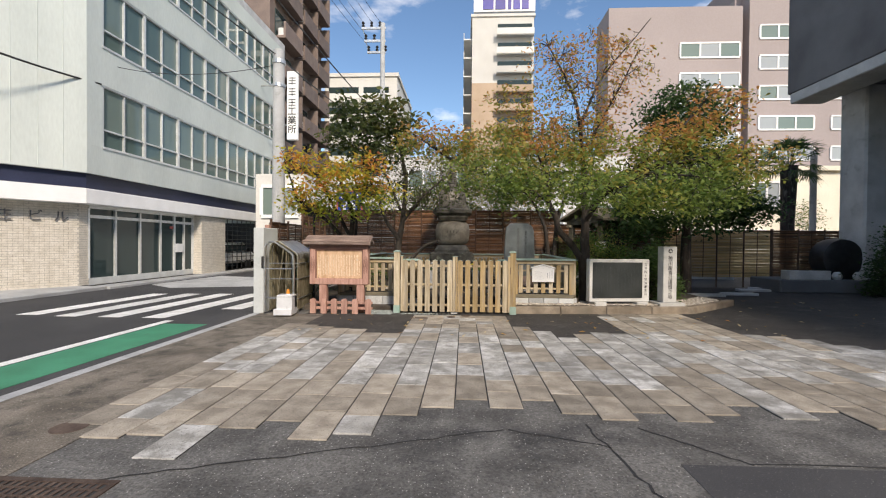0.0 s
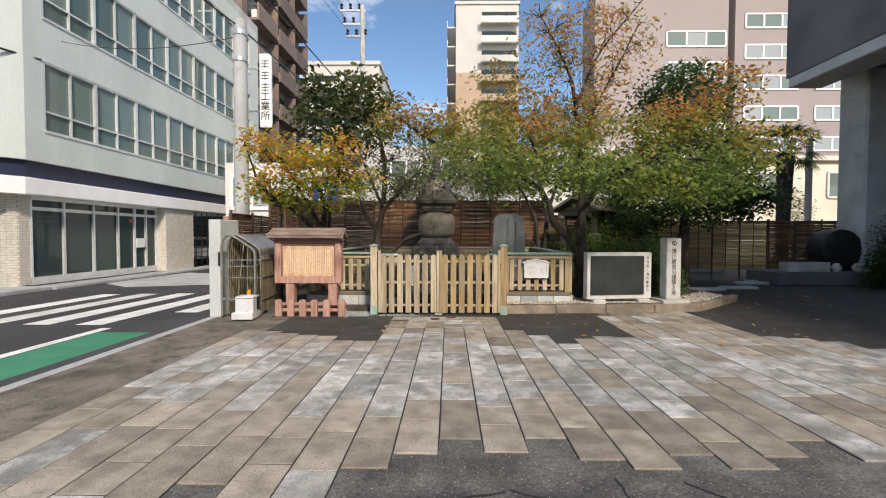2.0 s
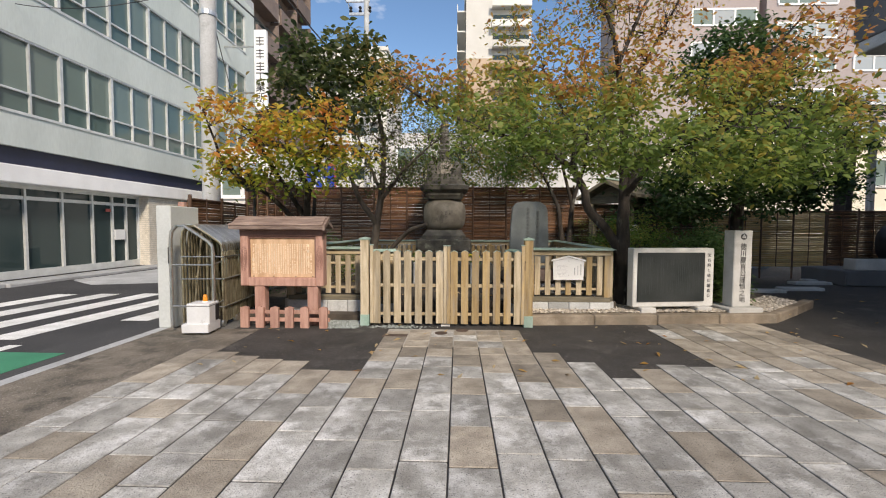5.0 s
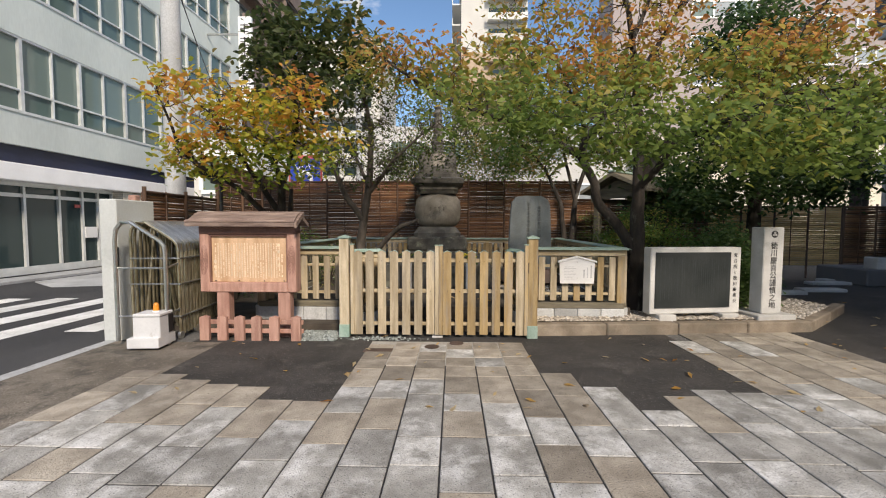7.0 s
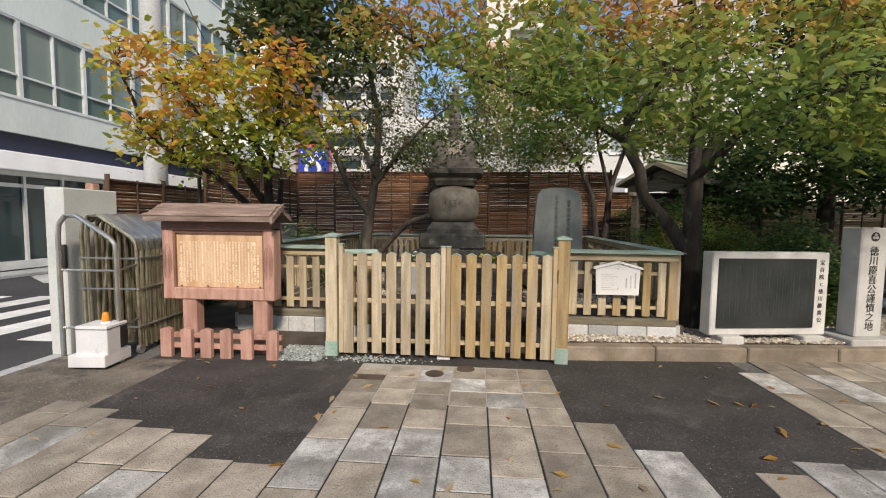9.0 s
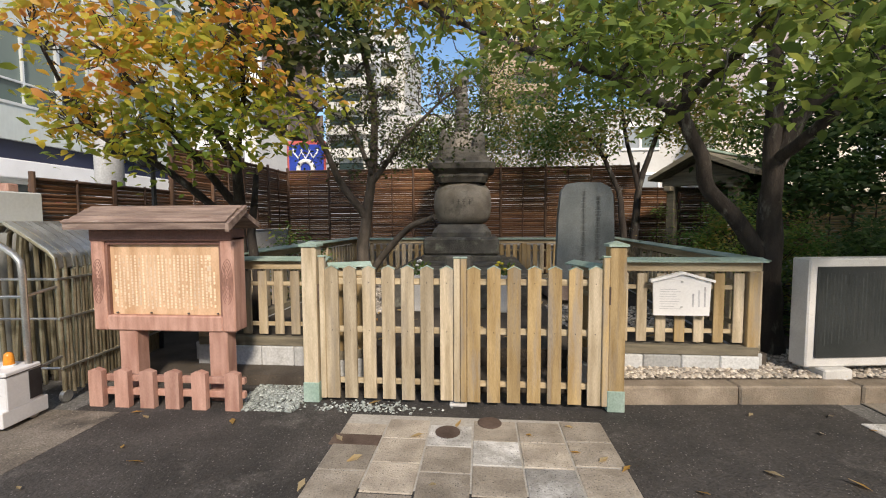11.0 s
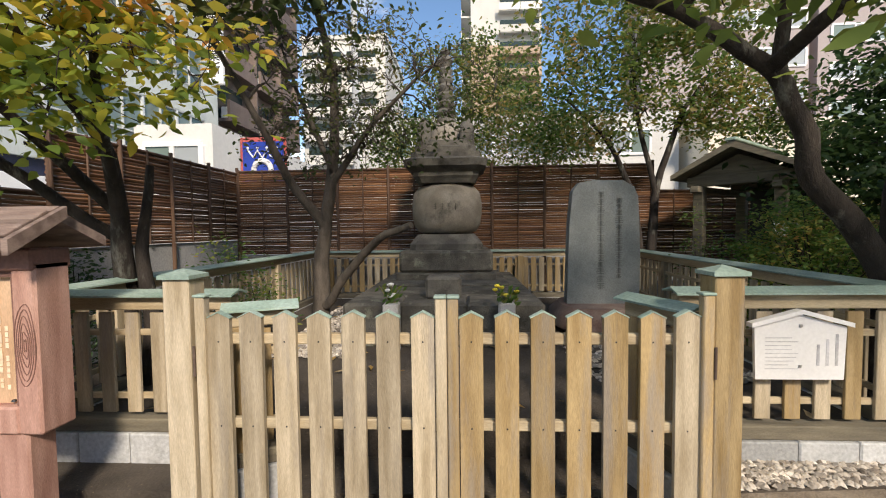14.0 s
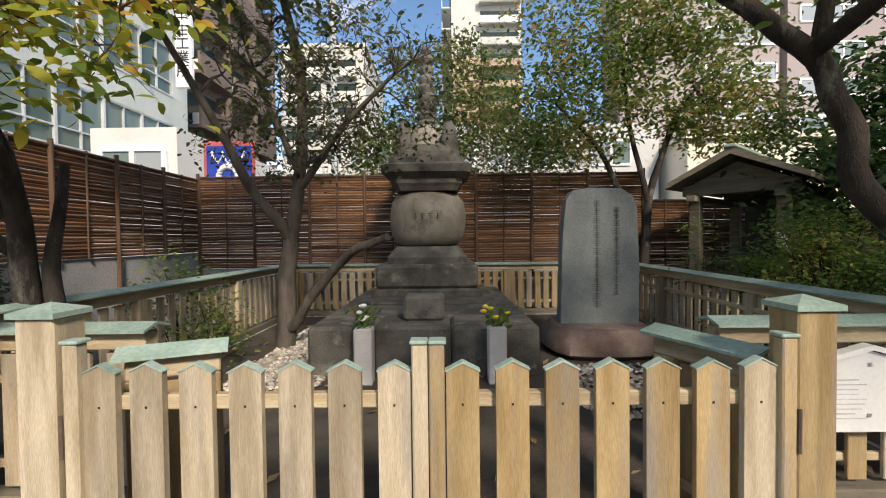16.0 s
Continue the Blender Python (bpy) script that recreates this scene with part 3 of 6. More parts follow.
for k in range(3):
    zb, zt = 4.44 + 3.16 * k, 6.40 + 3.16 * k
    win = part("window", Geo().box(FX - 0.12, FX + 0.03, 12.9, 25.52, zb - 0.04, zb + 0.03).box(FX - 0.12, FX - 0.02, 12.93, 25.5, zt - 0.05, zt), FRAME, office)
    n = 14
    w = (25.5 - 12.93) / n
    for i in range(n + 1):
        y = 12.93 + i * w
        hw = 0.045 if i % 2 == 0 else 0.022
        part("mullion", Geo().box(FX - 0.1, FX - 0.03 + (0.02 if i % 2 == 0 else 0), y - hw, y + hw, zb + 0.03, zt - 0.05), FRAME, win)
    part("transom", Geo().box(FX - 0.1, FX - 0.035, 12.93, 25.5, zb + 0.55, zb + 0.6), FRAME, win)
    for i in range(n):
        y = 12.93 + i * w
        part("pane", Geo().box(FX - 0.12, FX - 0.1, y, y + w, zb + 0.03, zb + 0.56), GLASS_B, win)
        blind = random.random() < (0.75 if k == 0 else 0.35)
        part("pane", Geo().box(FX - 0.12, FX - 0.1, y, y + w, zb + 0.56, zt - 0.04), GLASS_L if blind else GLASS_B, win)
# ground floor: brick piers, shopfront, carport
GX = -11.85
g, gm = Geo(), Geo()
def brick_face(p0, p1, z0, z1):
    v = Vector(p1) - Vector(p0)
    L, ang = v.length, math.degrees(math.atan2(v.y, v.x))
    m = pose(p0[0], p0[1], 0, 0, 0, ang)
    gm.box(0, L, 0.012, 0.3, z0, z1, 0, m)
    row, z = 0, z0
    while z < z1 - 0.03:
        x = -0.11 * (row % 2)
        while x < L:
            a, b = max(0, x), min(L, x + 0.21)
            if b - a > 0.03:
                g.box(a, b, 0, 0.02, z, min(z1, z + 0.062), 0, m)
            x += 0.22
        z += 0.072
        row += 1
brick_face((GX + d.x * 7.5, OY + 0.2 + d.y * 7.5), (GX, OY + 0.2), 0.1, 2.62)
brick_face((GX, 12.55), (GX, 12.9), 0.1, 2.62)
brick_face((GX, 18.1), (GX + 0.35, 18.15), 0.08, 2.62)
brick_face((GX + 0.35, 18.15), (GX + 0.35, 20.0), 0.08, 2.62)
part("brick", g, BRICK_W, office)["kind"] = "stuff"
part("mortar_bed", gm, MORTAR, office)["kind"] = "stuff"
shop = part("shopfront", Geo().box(GX - 0.1, GX, 12.9, 18.1, 0.08, 0.3).box(GX - 0.1, GX, 12.9, 18.1, 2.22, 2.32).box(GX - 0.1, GX + 0.02, 12.9, 18.1, 2.52, 2.62), FRAME, office)
ys = [12.9, 13.95, 15.05, 16.1, 16.9, 17.5, 18.08]
for i, y in enumerate(ys):
    part("mullion", Geo().box(GX - 0.09, GX + 0.01, y - 0.035, y + 0.035, 0.3, 2.52), FRAME, shop)
for a, b in zip(ys, ys[1:]):
    part("pane", Geo().box(GX - 0.08, GX - 0.06, a, b, 0.3, 2.22), GLASS_D, shop)
    part("pane", Geo().box(GX - 0.08, GX - 0.06, a, b, 2.3, 2.52), GLASS_D, shop)
part("notice", Geo().box(GX + 0.0, GX + 0.03, 16.95, 17.4, 1.05, 1.4), WHITE, shop, "white paper notice on the glass door")
part("notice", Geo().box(GX + 0.0, GX + 0.02, 16.6, 16.8, 2.0, 2.1), SIGN_RED, shop)
part("carport_recess", Geo().box(-16, -15.8, 20, 25.5, 0.05, 2.62).box(-16, GX, 25.3, 25.5, 0.05, 2.62), DARK, office)
g = Geo()
for i in range(9):
    g.box(GX + 0.1, GX + 0.13, 20.05, 25.2, 0.5 + 0.22 * i, 0.53 + 0.22 * i)
for i in range(12):
    g.box(GX + 0.1, GX + 0.13, 20.1 + 0.46 * i, 20.13 + 0.46 * i, 0.05, 2.6)
part("carport_grille", g, DARK, office)
part("balcony_box", Geo().box(FX - 0.1, FX + 0.9, 24.3, 26.3, 3.2, 3.5, 0.02).box(FX + 0.5, FX + 0.55, 23.9, 26.2, 3.55, 4.7, 0), FRAME, office, "slatted metal screen on the balcony")
for ch, q in (("ル", 0.42), ("ビ", 1.0)):
    lettering("building_letter", ch, 0.36, pose(GX + d.x * q + 0.03, OY + 0.2 + d.y * q - 0.02, 2.2, 90, 0, 58.7), CONC_D, office, 0.015)
part("letter_shape", Geo().box(-0.13, 0.13, -0.02, 0, -0.13, -0.1).box(-0.13, 0.13, -0.02, 0, 0.0, 0.03).box(-0.13, 0.13, -0.02, 0, 0.11, 0.14).box(-0.015, 0.015, -0.02, 0, -0.17, 0.17), CONC_D, office).matrix_basis = pose(GX + d.x * 1.62 + 0.03, OY + 0.2 + d.y * 1.62 - 0.02, 2.2, 0, 0, 58.7)
# parked car glimpsed in the carport
car = thing("parked_car", "white car parked in the dark carport", "car", (-13.2, 22.6, 0.05))
part("body", Geo().box(-0.85, 0.85, -2.0, 2.0, 0.3, 0.85, 0.12).box(-0.72, 0.72, -1.2, 1.5, 0.85, 1.4, 0.2), WHITE, car)
part("window", Geo().box(-0.74, 0.74, -1.0, 1.3, 0.92, 1.28, 0.05), GLASS_D, car)
for x in (-0.72, 0.72):
    for y in (-1.3, 1.3):
        w = part("wheel", Geo().lathe([(0.2, -0.1), (0.3, -0.09), (0.32, 0), (0.3, 0.09), (0.2, 0.1)], 20), DARK, car)
        w.matrix_basis = pose(x, y, 0.31, 0, 90, 0)


# ---- far buildings ----
def slab_tower(name, label, x0, x1, y0, y1, top, wall, floors, first, pitch, face, bal):
    """A block of flats: body, and on one face rows of recessed balconies with parapets."""
    t = thing(name, label, "building")
    part("wall", Geo().box(x0, x1, y0, y1, 0, top), wall, t)
    part("roof", Geo().box(x0 - 0.2, x1 + 0.2, y0 - 0.2, y1 + 0.2, top, top + 0.5), wall, t)
    for k in range(floors):
        z = first + pitch * k
        for a, b in bal:
            if face == "front":
                part("balcony", Geo().box(a, b, y0 - 0.9, y0 - 0.75, z, z + 1.0).box(a, b, y0 - 0.9, y0 - 0.002, z - 0.18, z), wall, t)
                part("window", Geo().box(a + 0.2, b - 0.2, y0 - 0.06, y0 - 0.003, z + 0.1, z + 2.15), GLASS_D, t)
            else:
                part("balcony", Geo().box(x1 + 0.75, x1 + 0.9, a, b, z, z + 1.0).box(x1 + 0.002, x1 + 0.9, a, b, z - 0.18, z).box(x1 + .002, x1 + .9, b, b + .12, z - .18, z + 2.4), wall, t)
                part("window", Geo().box(x1 + 0.003, x1 + 0.06, a + 0.2, b - 0.2, z + 0.1, z + 2.1), GLASS_D, t)
                part("air_unit", Geo().box(x1 + 0.2, x1 + 0.6, a + 0.3, a + 1.1, z + 0.02, z + 0.7, 0.03), WHITE, t)
    return t


slab_tower("brown_apartment", "tall brown tiled apartment block with balconies", -27, -14.0, 30, 41, 46, TILE_BR, 14, 5.0, 2.9, "side", ((30.6, 33.8), (34.4, 37.4), (37.8, 40.6)))
slab_tower("white_apartment", "white apartment block far behind the garden trees", -20, -9.6, 60, 75, 25, OFFWHITE, 7, 4.0, 2.9, "front", ((-19.6, -14.9), (-14.6, -10.6)))
hotel = thing("hotel_tower", "tan and white hotel tower with a rooftop sign", "building")
part("wall", Geo().box(1.0, 10.4, 66, 80, 0, 26.2), TILE_TAN, hotel)
part("upper_wall", Geo().box(1.0, 10.4, 66, 80, 26.2, 36.3), OFFWHITE, hotel)
part("roof", Geo().box(0.8, 10.6, 65.8, 80, 36.3, 36.7), OFFWHITE, hotel)
sg = part("rooftop_sign", Geo().box(1.2, 10.5, 65.6, 66.2, 36.9, 42.5), WHITE, hotel, "white rooftop sign with indigo shapes")
for i, (a, b) in enumerate(((2.6, 4.2), (4.5, 6.0), (6.4, 6.9), (7.2, 8.2), (8.5, 9.5))):
    part("sign_shape", Geo().box(a, b, 65.5, 65.59, 37.2, 39.0), INDIGO, sg)
for k in range(12):
    z = 1.9 + 2.85 * k
    part("window", Geo().box(4.9, 10.1, 65.9, 65.99, z, z + 1.9), GLASS_D, hotel)
    part("balcony", Geo().box(4.7, 10.3, 64.9, 65.0, z - 0.1, z + 0.85).box(4.7, 10.3, 65.0, 65.9, z - 0.2, z - 0.1), TILE_TAN if z < 26 else OFFWHITE, hotel)
    part("side_balcony", Geo().box(-0.3, 0.99, 66.5, 78, z - 0.2, z).box(-0.3, -0.2, 66.5, 78, z, z + 0.9), OFFWHITE, hotel)
    part("side_window", Geo().box(0.9, 0.995, 66.8, 77, z + 0.1, z + 2), GLASS_D, hotel)
mauve = thing("mauve_office", "large mauve-grey office block with white framed windows", "building")
part("wall", Geo().box(13.1, 25.0, 40, 43.5, 0, 23.2), MAUVE, mauve)
part("wall", Geo().box(25.0, 25.6, 41.2, 60, 0, 24.4), MAUVE, mauve)
part("wall", Geo().box(25.6, 46, 40, 60, 0, 27), MAUVE, mauve)
def window_in(parent, x0, x1, y, z0, z1, lights):
    w = part("window", Geo().box(x0, x1, y - 0.1, y, z0, z0 + .14), WHITE, parent)
    part("head", Geo().box(x0, x1, y - 0.1, y, z1 - .14, z1), WHITE, w)
    step = (x1 - x0) / lights
    for i in range(lights + 1):
        part("mullion", Geo().box(x0 + i * step - .07, x0 + i * step + .07, y - 0.1, y - .002, z0 + .14, z1 - .14), WHITE, w)
    for i in range(lights):
        part("pane", Geo().box(x0 + i * step + .07, x0 + (i + 1) * step - .07, y - 0.05, y - .003, z0 + .14, z1 - .14), GLASS_S if random.random() < 0.7 else GLASS_L, w)
    return w
for k in range(6):
    z = 4.85 + 2.73 * k
    window_in(mauve, 19.5, 24.75, 40, z, z + 1.45, 3)
for k in range(7):
    z = 3.75 + 2.73 * k
    window_in(mauve, 26.5, 31.3, 40, z, z + 1.35, 3)
    window_in(mauve, 32.8, 37.6, 40, z, z + 1.35, 3)
cream = thing("cream_house", "low cream rendered building with white framed windows", "building")
part("wall", Geo().box(12.5, 34, 30, 37, 0, 6.6), CREAM, cream)
part("roof", Geo().box(12.2, 34.3, 29.7, 37.3, 6.6, 6.9), CREAM, cream)
for x in (19.6, 25.4, 29.5):
    window_in(cream, x, x + 2.6, 30, 4.1, 5.9, 3)
for x in (14.6, 17.9, 22, 26, 30):
    window_in(cream, x, x + 2.6, 30, 1.2, 2.6, 3)
back_low = thing("pale_house", "pale low building behind the bamboo fence", "building")
part("wall", Geo().box(-6, 12, 32, 40, 0, 8), OFFWHITE, back_low)
for x in (-4.2, -0.6, 2.4, 5.2, 8.2):
    for z in (2.8, 5.6):
        window_in(back_low, x, x + 2.2, 32, z, z + 1.5, 2)
side_low = thing("pale_side_house", "pale building beside the side street", "building")
part("wall", Geo().box(-9.5, -7.2, 19, 27, 0, 4.6), OFFWHITE, side_low)
for z in (2.6,):
    window_in(side_low, -9.2, -7.5, 19, z, z + 1.5, 2)
# the dark hall on columns, over the driveway
hall = thing("dark_hall", "dark overhanging concrete hall on columns", "building")
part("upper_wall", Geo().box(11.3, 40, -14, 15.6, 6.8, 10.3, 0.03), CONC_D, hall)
part("soffit_edge", Geo().box(11.32, 12.4, -13.9, 15.5, 6.45, 6.799, 0.03), CONC, hall)
for y in (14.55, 5.5, -3.5, -12):
    part("column", Geo().box(13.05, 14.4, y, y + 1.0, 0, 6.8, 0.06), CONC, hall)
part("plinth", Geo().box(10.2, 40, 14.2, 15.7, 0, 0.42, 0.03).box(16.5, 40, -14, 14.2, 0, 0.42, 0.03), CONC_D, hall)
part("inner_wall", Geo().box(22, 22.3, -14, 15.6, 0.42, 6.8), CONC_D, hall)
# added wall, hidden by the bamboo: keeps sunlit ground out of shop glass reflections
solid("wall_rear", Geo().box(-6, 12, 19.5, 19.7, -0.05, 2.0, 0.01), CONC, "plain concrete wall added behind the bamboo screen to block bright ground in reflections", "wall", "structure")
# unseen block added behind the camera to close the surroundings for light and reflections
behind = thing("unseen_closing_block", "plain mauve-grey block added out of view behind the camera to close off the light", "building")
part("wall", Geo().box(-14, 34, -32, -26, 0, 13), MAUVE, behind)
for k in range(4):
    for i in range(9):
        part("window", Geo().box(-12 + 5 * i, -9.4 + 5 * i, -26.02, -25.95, 1.6 + 3 * k, 3.0 + 3 * k), GLASS_D, behind)

# ---- gate and fences of the grave enclosure ----
def picket(x0, x1, y0, y1, z0, z1, tip=0.022):
    """A flat upright board with a low peaked top."""
    mx = (x0 + x1) / 2
    return Geo().prism([(x0, z0), (x1, z0), (x1, z1 - tip), (mx, z1), (x0, z1 - tip)], y1 - y0, Matrix(((1, 0, 0, 0), (0, 0, -1, y1), (0, 1, 0, 0), (0, 0, 0, 1))))


def cap_on(x0, x1, y0, y1, z, tip=0.022):
    """Thin copper cap over a board's peak."""
    mx, o, th = (x0 + x1) / 2, 0.004, 0.004
    return Geo().prism([(x0 - o, z - tip - o), (mx, z + 0.002), (x1 + o, z - tip - o), (x1 + o, z - tip - o + th), (mx, z + th + 0.004), (x0 - o, z - tip - o + th)],
                       y1 - y0 + 2 * o, Matrix(((1, 0, 0, 0), (0, 0, -1, y1 + o), (0, 1, 0, 0), (0, 0, 0, 1))))


def pyramid_cap(x, y, r, z, h=0.035):
    return Geo().add([(x - r, y - r, z), (x + r, y - r, z), (x + r, y + r, z), (x - r, y + r, z), (x - r, y - r, z + .018), (x + r, y - r, z + .018), (x + r, y + r, z + .018), (x - r, y + r, z + .018), (x, y, z + .018 + h)],
                     [(3, 2, 1, 0), (0, 1, 5, 4), (1, 2, 6, 5), (2, 3, 7, 6), (3, 0, 4, 7), (4, 5, 8), (5, 6, 8), (6, 7, 8), (7, 4, 8)])


GY = 9.05
gate = thing("wooden_gate", "closed pale wooden double gate with copper-capped pickets", "gate", (-0.2, GY, 0))
def gate_post(x):
    p = part("gate_post", Geo().box(x - 0.063, x + 0.063, 0.0, 0.126, 0.0, 1.31, 0.006), WOOD_Y if x > 0 else WOOD, gate)
    part("post_cap", pyramid_cap(x, 0.063, 0.077, 1.31, 0.028), COPPER, p)
    part("post_shoe", Geo().box(x - 0.068, x + 0.068, -0.005, 0.131, 0.0, 0.17, 0.004), COPPER, p)
gate_post(-1.232)
gate_post(1.245)
for side, wood in ((-1, WOOD), (1, WOOD_Y)):
    leaf = part("gate_leaf", Geo().box(*(sorted((side * 0.01, side * 1.16))), 0.05, 0.085, 0.155, 0.2, 0.005), WOOD_H, gate)
    leaf.location.x = 0.018
    for z in (0.59, 0.995):
        part("rail", Geo().box(*(sorted((side * 0.01, side * 1.16))), 0.05, 0.085, z, z + 0.05, 0.005), WOOD_H, leaf)
    xs = [0.05 + 0.158 * i for i in range(8)]
    stile = part("stile", Geo().box(*(sorted((side * 0.002, side * 0.052))), 0.0, 0.05, 0.04, 1.215, 0.005), wood, leaf)
    part("cap", Geo().box(*(sorted((side * 0.001, side * 0.058))), -0.006, 0.056, 1.215, 1.228, 0.004), COPPER, stile)
    stile = part("stile", Geo().box(*(sorted((side * 1.118, side * 1.165))), 0.0, 0.05, 0.04, 1.225, 0.005), wood, leaf)
    part("cap", Geo().box(*(sorted((side * 1.11, side * 1.17))), -0.006, 0.056, 1.225, 1.238, 0.004), COPPER, stile)
    for i in range(7):
        wd = 0.106
        c = side * (0.11 + 0.1605 * i)
        z = 1.15 + random.uniform(-0.004, 0.004)
        if i == 6:
            c = side * 1.065
        p = part("picket", picket(c - wd / 2, c + wd / 2, 0.022, 0.049, 0.035 + random.uniform(0, 0.01), z), wood if random.random() < 0.8 else WOOD, leaf)
        part("cap", cap_on(c - wd / 2, c + wd / 2, 0.022, 0.049, z), COPPER, p)
        for zn in (0.612, 1.012):
            part("nail", Geo().box(c - .003, c + .003, 0.0195, 0.023, zn, zn + 0.007), DARK, p)
    part("hinge", Geo().tube([(side * 1.168, -0.004, 0.86), (side * 1.168, -0.004, 1.0)], 0.006, 8), IRON, leaf)
part("door_stop", Geo().box(-0.07, 0.07, 0.0, 0.12, 0, 0.022, 0.005), GRAN_W, gate)


def low_fence(name, label, p0, p1, base_z, top, step=0.165, wood=WOOD, stone=True, board=(0.42, 0.98), flat=False):
    """Low board fence with a sloped copper coping; runs from p0 to p1."""
    v = Vector((p1[0] - p0[0], p1[1] - p0[1]))
    L, a = v.length, math.degrees(math.atan2(v.y, v.x))
    f = thing(name, label, "fence", (p0[0], p0[1], base_z), a, group="enclosure fence")
    h = top - base_z
    if stone:
        n = max(1, round(L / 0.33))
        for i in range(n):
            part("stone_block", Geo().box(i * L / n + 0.003, (i + 1) * L / n - 0.003, -0.06, 0.1, -0.2, 0.0, 0.008), CONC, f)
    part("bottom_beam", Geo().box(0, L, -0.04, 0.07, 0.0, 0.085, 0.008), WOOD_OLD, f)
    part("top_beam", Geo().box(0, L, -0.03, 0.06, h - 0.10, h - 0.02, 0.006), WOOD_H, f)
    part("coping", Geo().prism([(-0.08, -0.014), (0.015, 0.012), (0.11, -0.014), (0.11, -0.002), (0.015, 0.026), (-0.08, -0.002)], L + 0.06, Matrix(((0, 0, 1, -0.03), (1, 0, 0, 0), (0, 1, 0, h), (0, 0, 0, 1)))), COPPER, f)
    for z in (0.19, h - 0.27):
        part("rail", Geo().box(0, L, 0.02, 0.045, z, z + 0.04, 0.004), WOOD_H, f)
    n = max(1, int((L - 0.1) / step))
    for i in range(n):
        x = 0.08 + (L - 0.16) * (i + 0.5) / n
        part("board", Geo().box(x - 0.045, x + 0.045, 0.0, 0.022, 0.11, h - 0.12, 0.003), wood if random.random() < .7 else WOOD, f)
    n = max(1, round(L / 1.6))
    for i in range(n + 1):
        x = min(max(L * i / n, 0.05), L - 0.05)
        part("post", Geo().box(x - 0.05, x + 0.05, -0.035, 0.065, 0.0, h - 0.1, 0.005), wood, f)
    return f


FB = 0.285
low_fence("front_fence", "pale wooden board fence with green copper coping on stone blocks", (1.13, 9.7), (2.47, 9.7), FB, 1.15, wood=WOOD_Y)
low_fence("front_fence", "pale wooden board fence with green copper coping on stone blocks", (-2.85, 9.7), (-1.52, 9.7), FB, 1.15)
low_fence("return_fence", "short copper-coped fence wing behind the gate post", (-1.33, 9.3), (-1.04, 9.43), FB, 1.13, wood=WOOD_Y)
low_fence("return_fence", "short copper-coped fence wing behind the gate post", (1.02, 9.24), (0.86, 9.64), FB, 1.13, wood=WOOD_Y)
low_fence("side_fence", "weathered wooden side fence with green copper coping", (-2.85, 9.75), (-2.75, 14.8), FB, 1.15)
low_fence("side_fence", "weathered wooden side fence with green copper coping", (2.5, 9.75), (2.75, 14.8), FB, 1.15, wood=WOOD)
low_fence("rear_fence", "amber wooden rear fence with slim boards", (-2.7, 14.85), (2.7, 14.85), FB, 1.13, step=0.14, wood=WOOD_Y)
sign = thing("explanation_sign", "white peaked sign board with faded grey writing on the fence", "sign", (1.78, 9.65, 0.655))
part("panel", Geo().prism([(-0.24, 0), (0.24, 0), (0.25, 0.3), (0, 0.37), (-0.25, 0.3)], 0.02, UPRIGHT), WHITE, sign)
part("sign_roof", Geo().prism([(-0.275, 0.3), (0, 0.375), (0.275, 0.3), (0.275, 0.325), (0, 0.4), (-0.275, 0.325)], 0.05, pose(0, 0.01, 0, 90)), WHITE, sign)
for i in range(9):
    part("text_line", Geo().box(-0.19, -0.19 + random.uniform(0.1, 0.2), -0.022, -0.0205, 0.06 + 0.022 * i, 0.064 + 0.022 * i), INK_GREY, sign)
for i in range(3):
    part("text_line", Geo().box(0.09 + i * 0.05, 0.105 + i * 0.05, -0.022, -0.0205, 0.08, 0.2 + 0.03 * i), INK_GREY, sign)
for z in (0.07, 0.3):
    part("bolt", Geo().box(-0.008, 0.008, -0.026, -0.02, z, z + 0.016), STEEL, sign)


# ---- garden ground and kerb ----
g = Geo()
g.add([(-4.2, 9.35, 0.1), (1.1, 9.4, 0.1), (5.0, 9.75, 0.1), (6.5, 11.1, 0.1), (6.5, 15.8, 0.1), (-4.2, 15.3, 0.1), (-4.2, 9.35, -.05), (1.1, 9.4, -.05), (5, 9.75, -.05), (6.5, 11.1, -.05), (6.5, 15.8, -.05), (-4.2, 15.3, -.05)],
      [(0, 1, 2, 3, 4, 5), (0, 6, 7, 1), (1, 7, 8, 2), (2, 8, 9, 3), (3, 9, 10, 4), (4, 10, 11, 5), (5, 11, 6, 0)])
solid("garden_bed", g, SOIL, "dark garden soil under the trees", "ground", "structure")
solid("enclosure_floor", Geo().box(-2.8, 2.6, 9.76, 14.8, -0.05, 0.28), SOIL, "dark earth floor of the grave enclosure", "floor", "structure")
pts = [(1.12, 9.20), (2.1, 9.28), (3.1, 9.36), (4.1, 9.45), (5.05, 9.55), (5.95, 10.28), (6.75, 10.95)]
kerb = thing("stone_kerb", "brown-grey stone kerb edging the gravel strip", "kerb", kind="structure")
for (xa, ya), (xb, yb) in zip(pts, pts[1:]):
    v = Vector((xb - xa, yb - ya))
    part("kerb_stone", Geo().box(0.004, v.length - 0.004, 0, 0.17, -0.03, 0.15, 0.015, pose(xa, ya, 0, 0, 0, math.degrees(math.atan2(v.y, v.x)))), KERB, kerb)


bed = [(1.14, 9.36), (5.0, 9.7), (6.45, 11.0), (6.0, 11.3), (4.8, 10.75), (2.55, 10.2), (2.52, 9.64), (1.14, 9.64)]
solid("gravel_bed", Geo().prism(bed, 0.07, pose(0, 0, 0.09)), SOIL, "earth bed under the pebble strip", "ground", "structure")


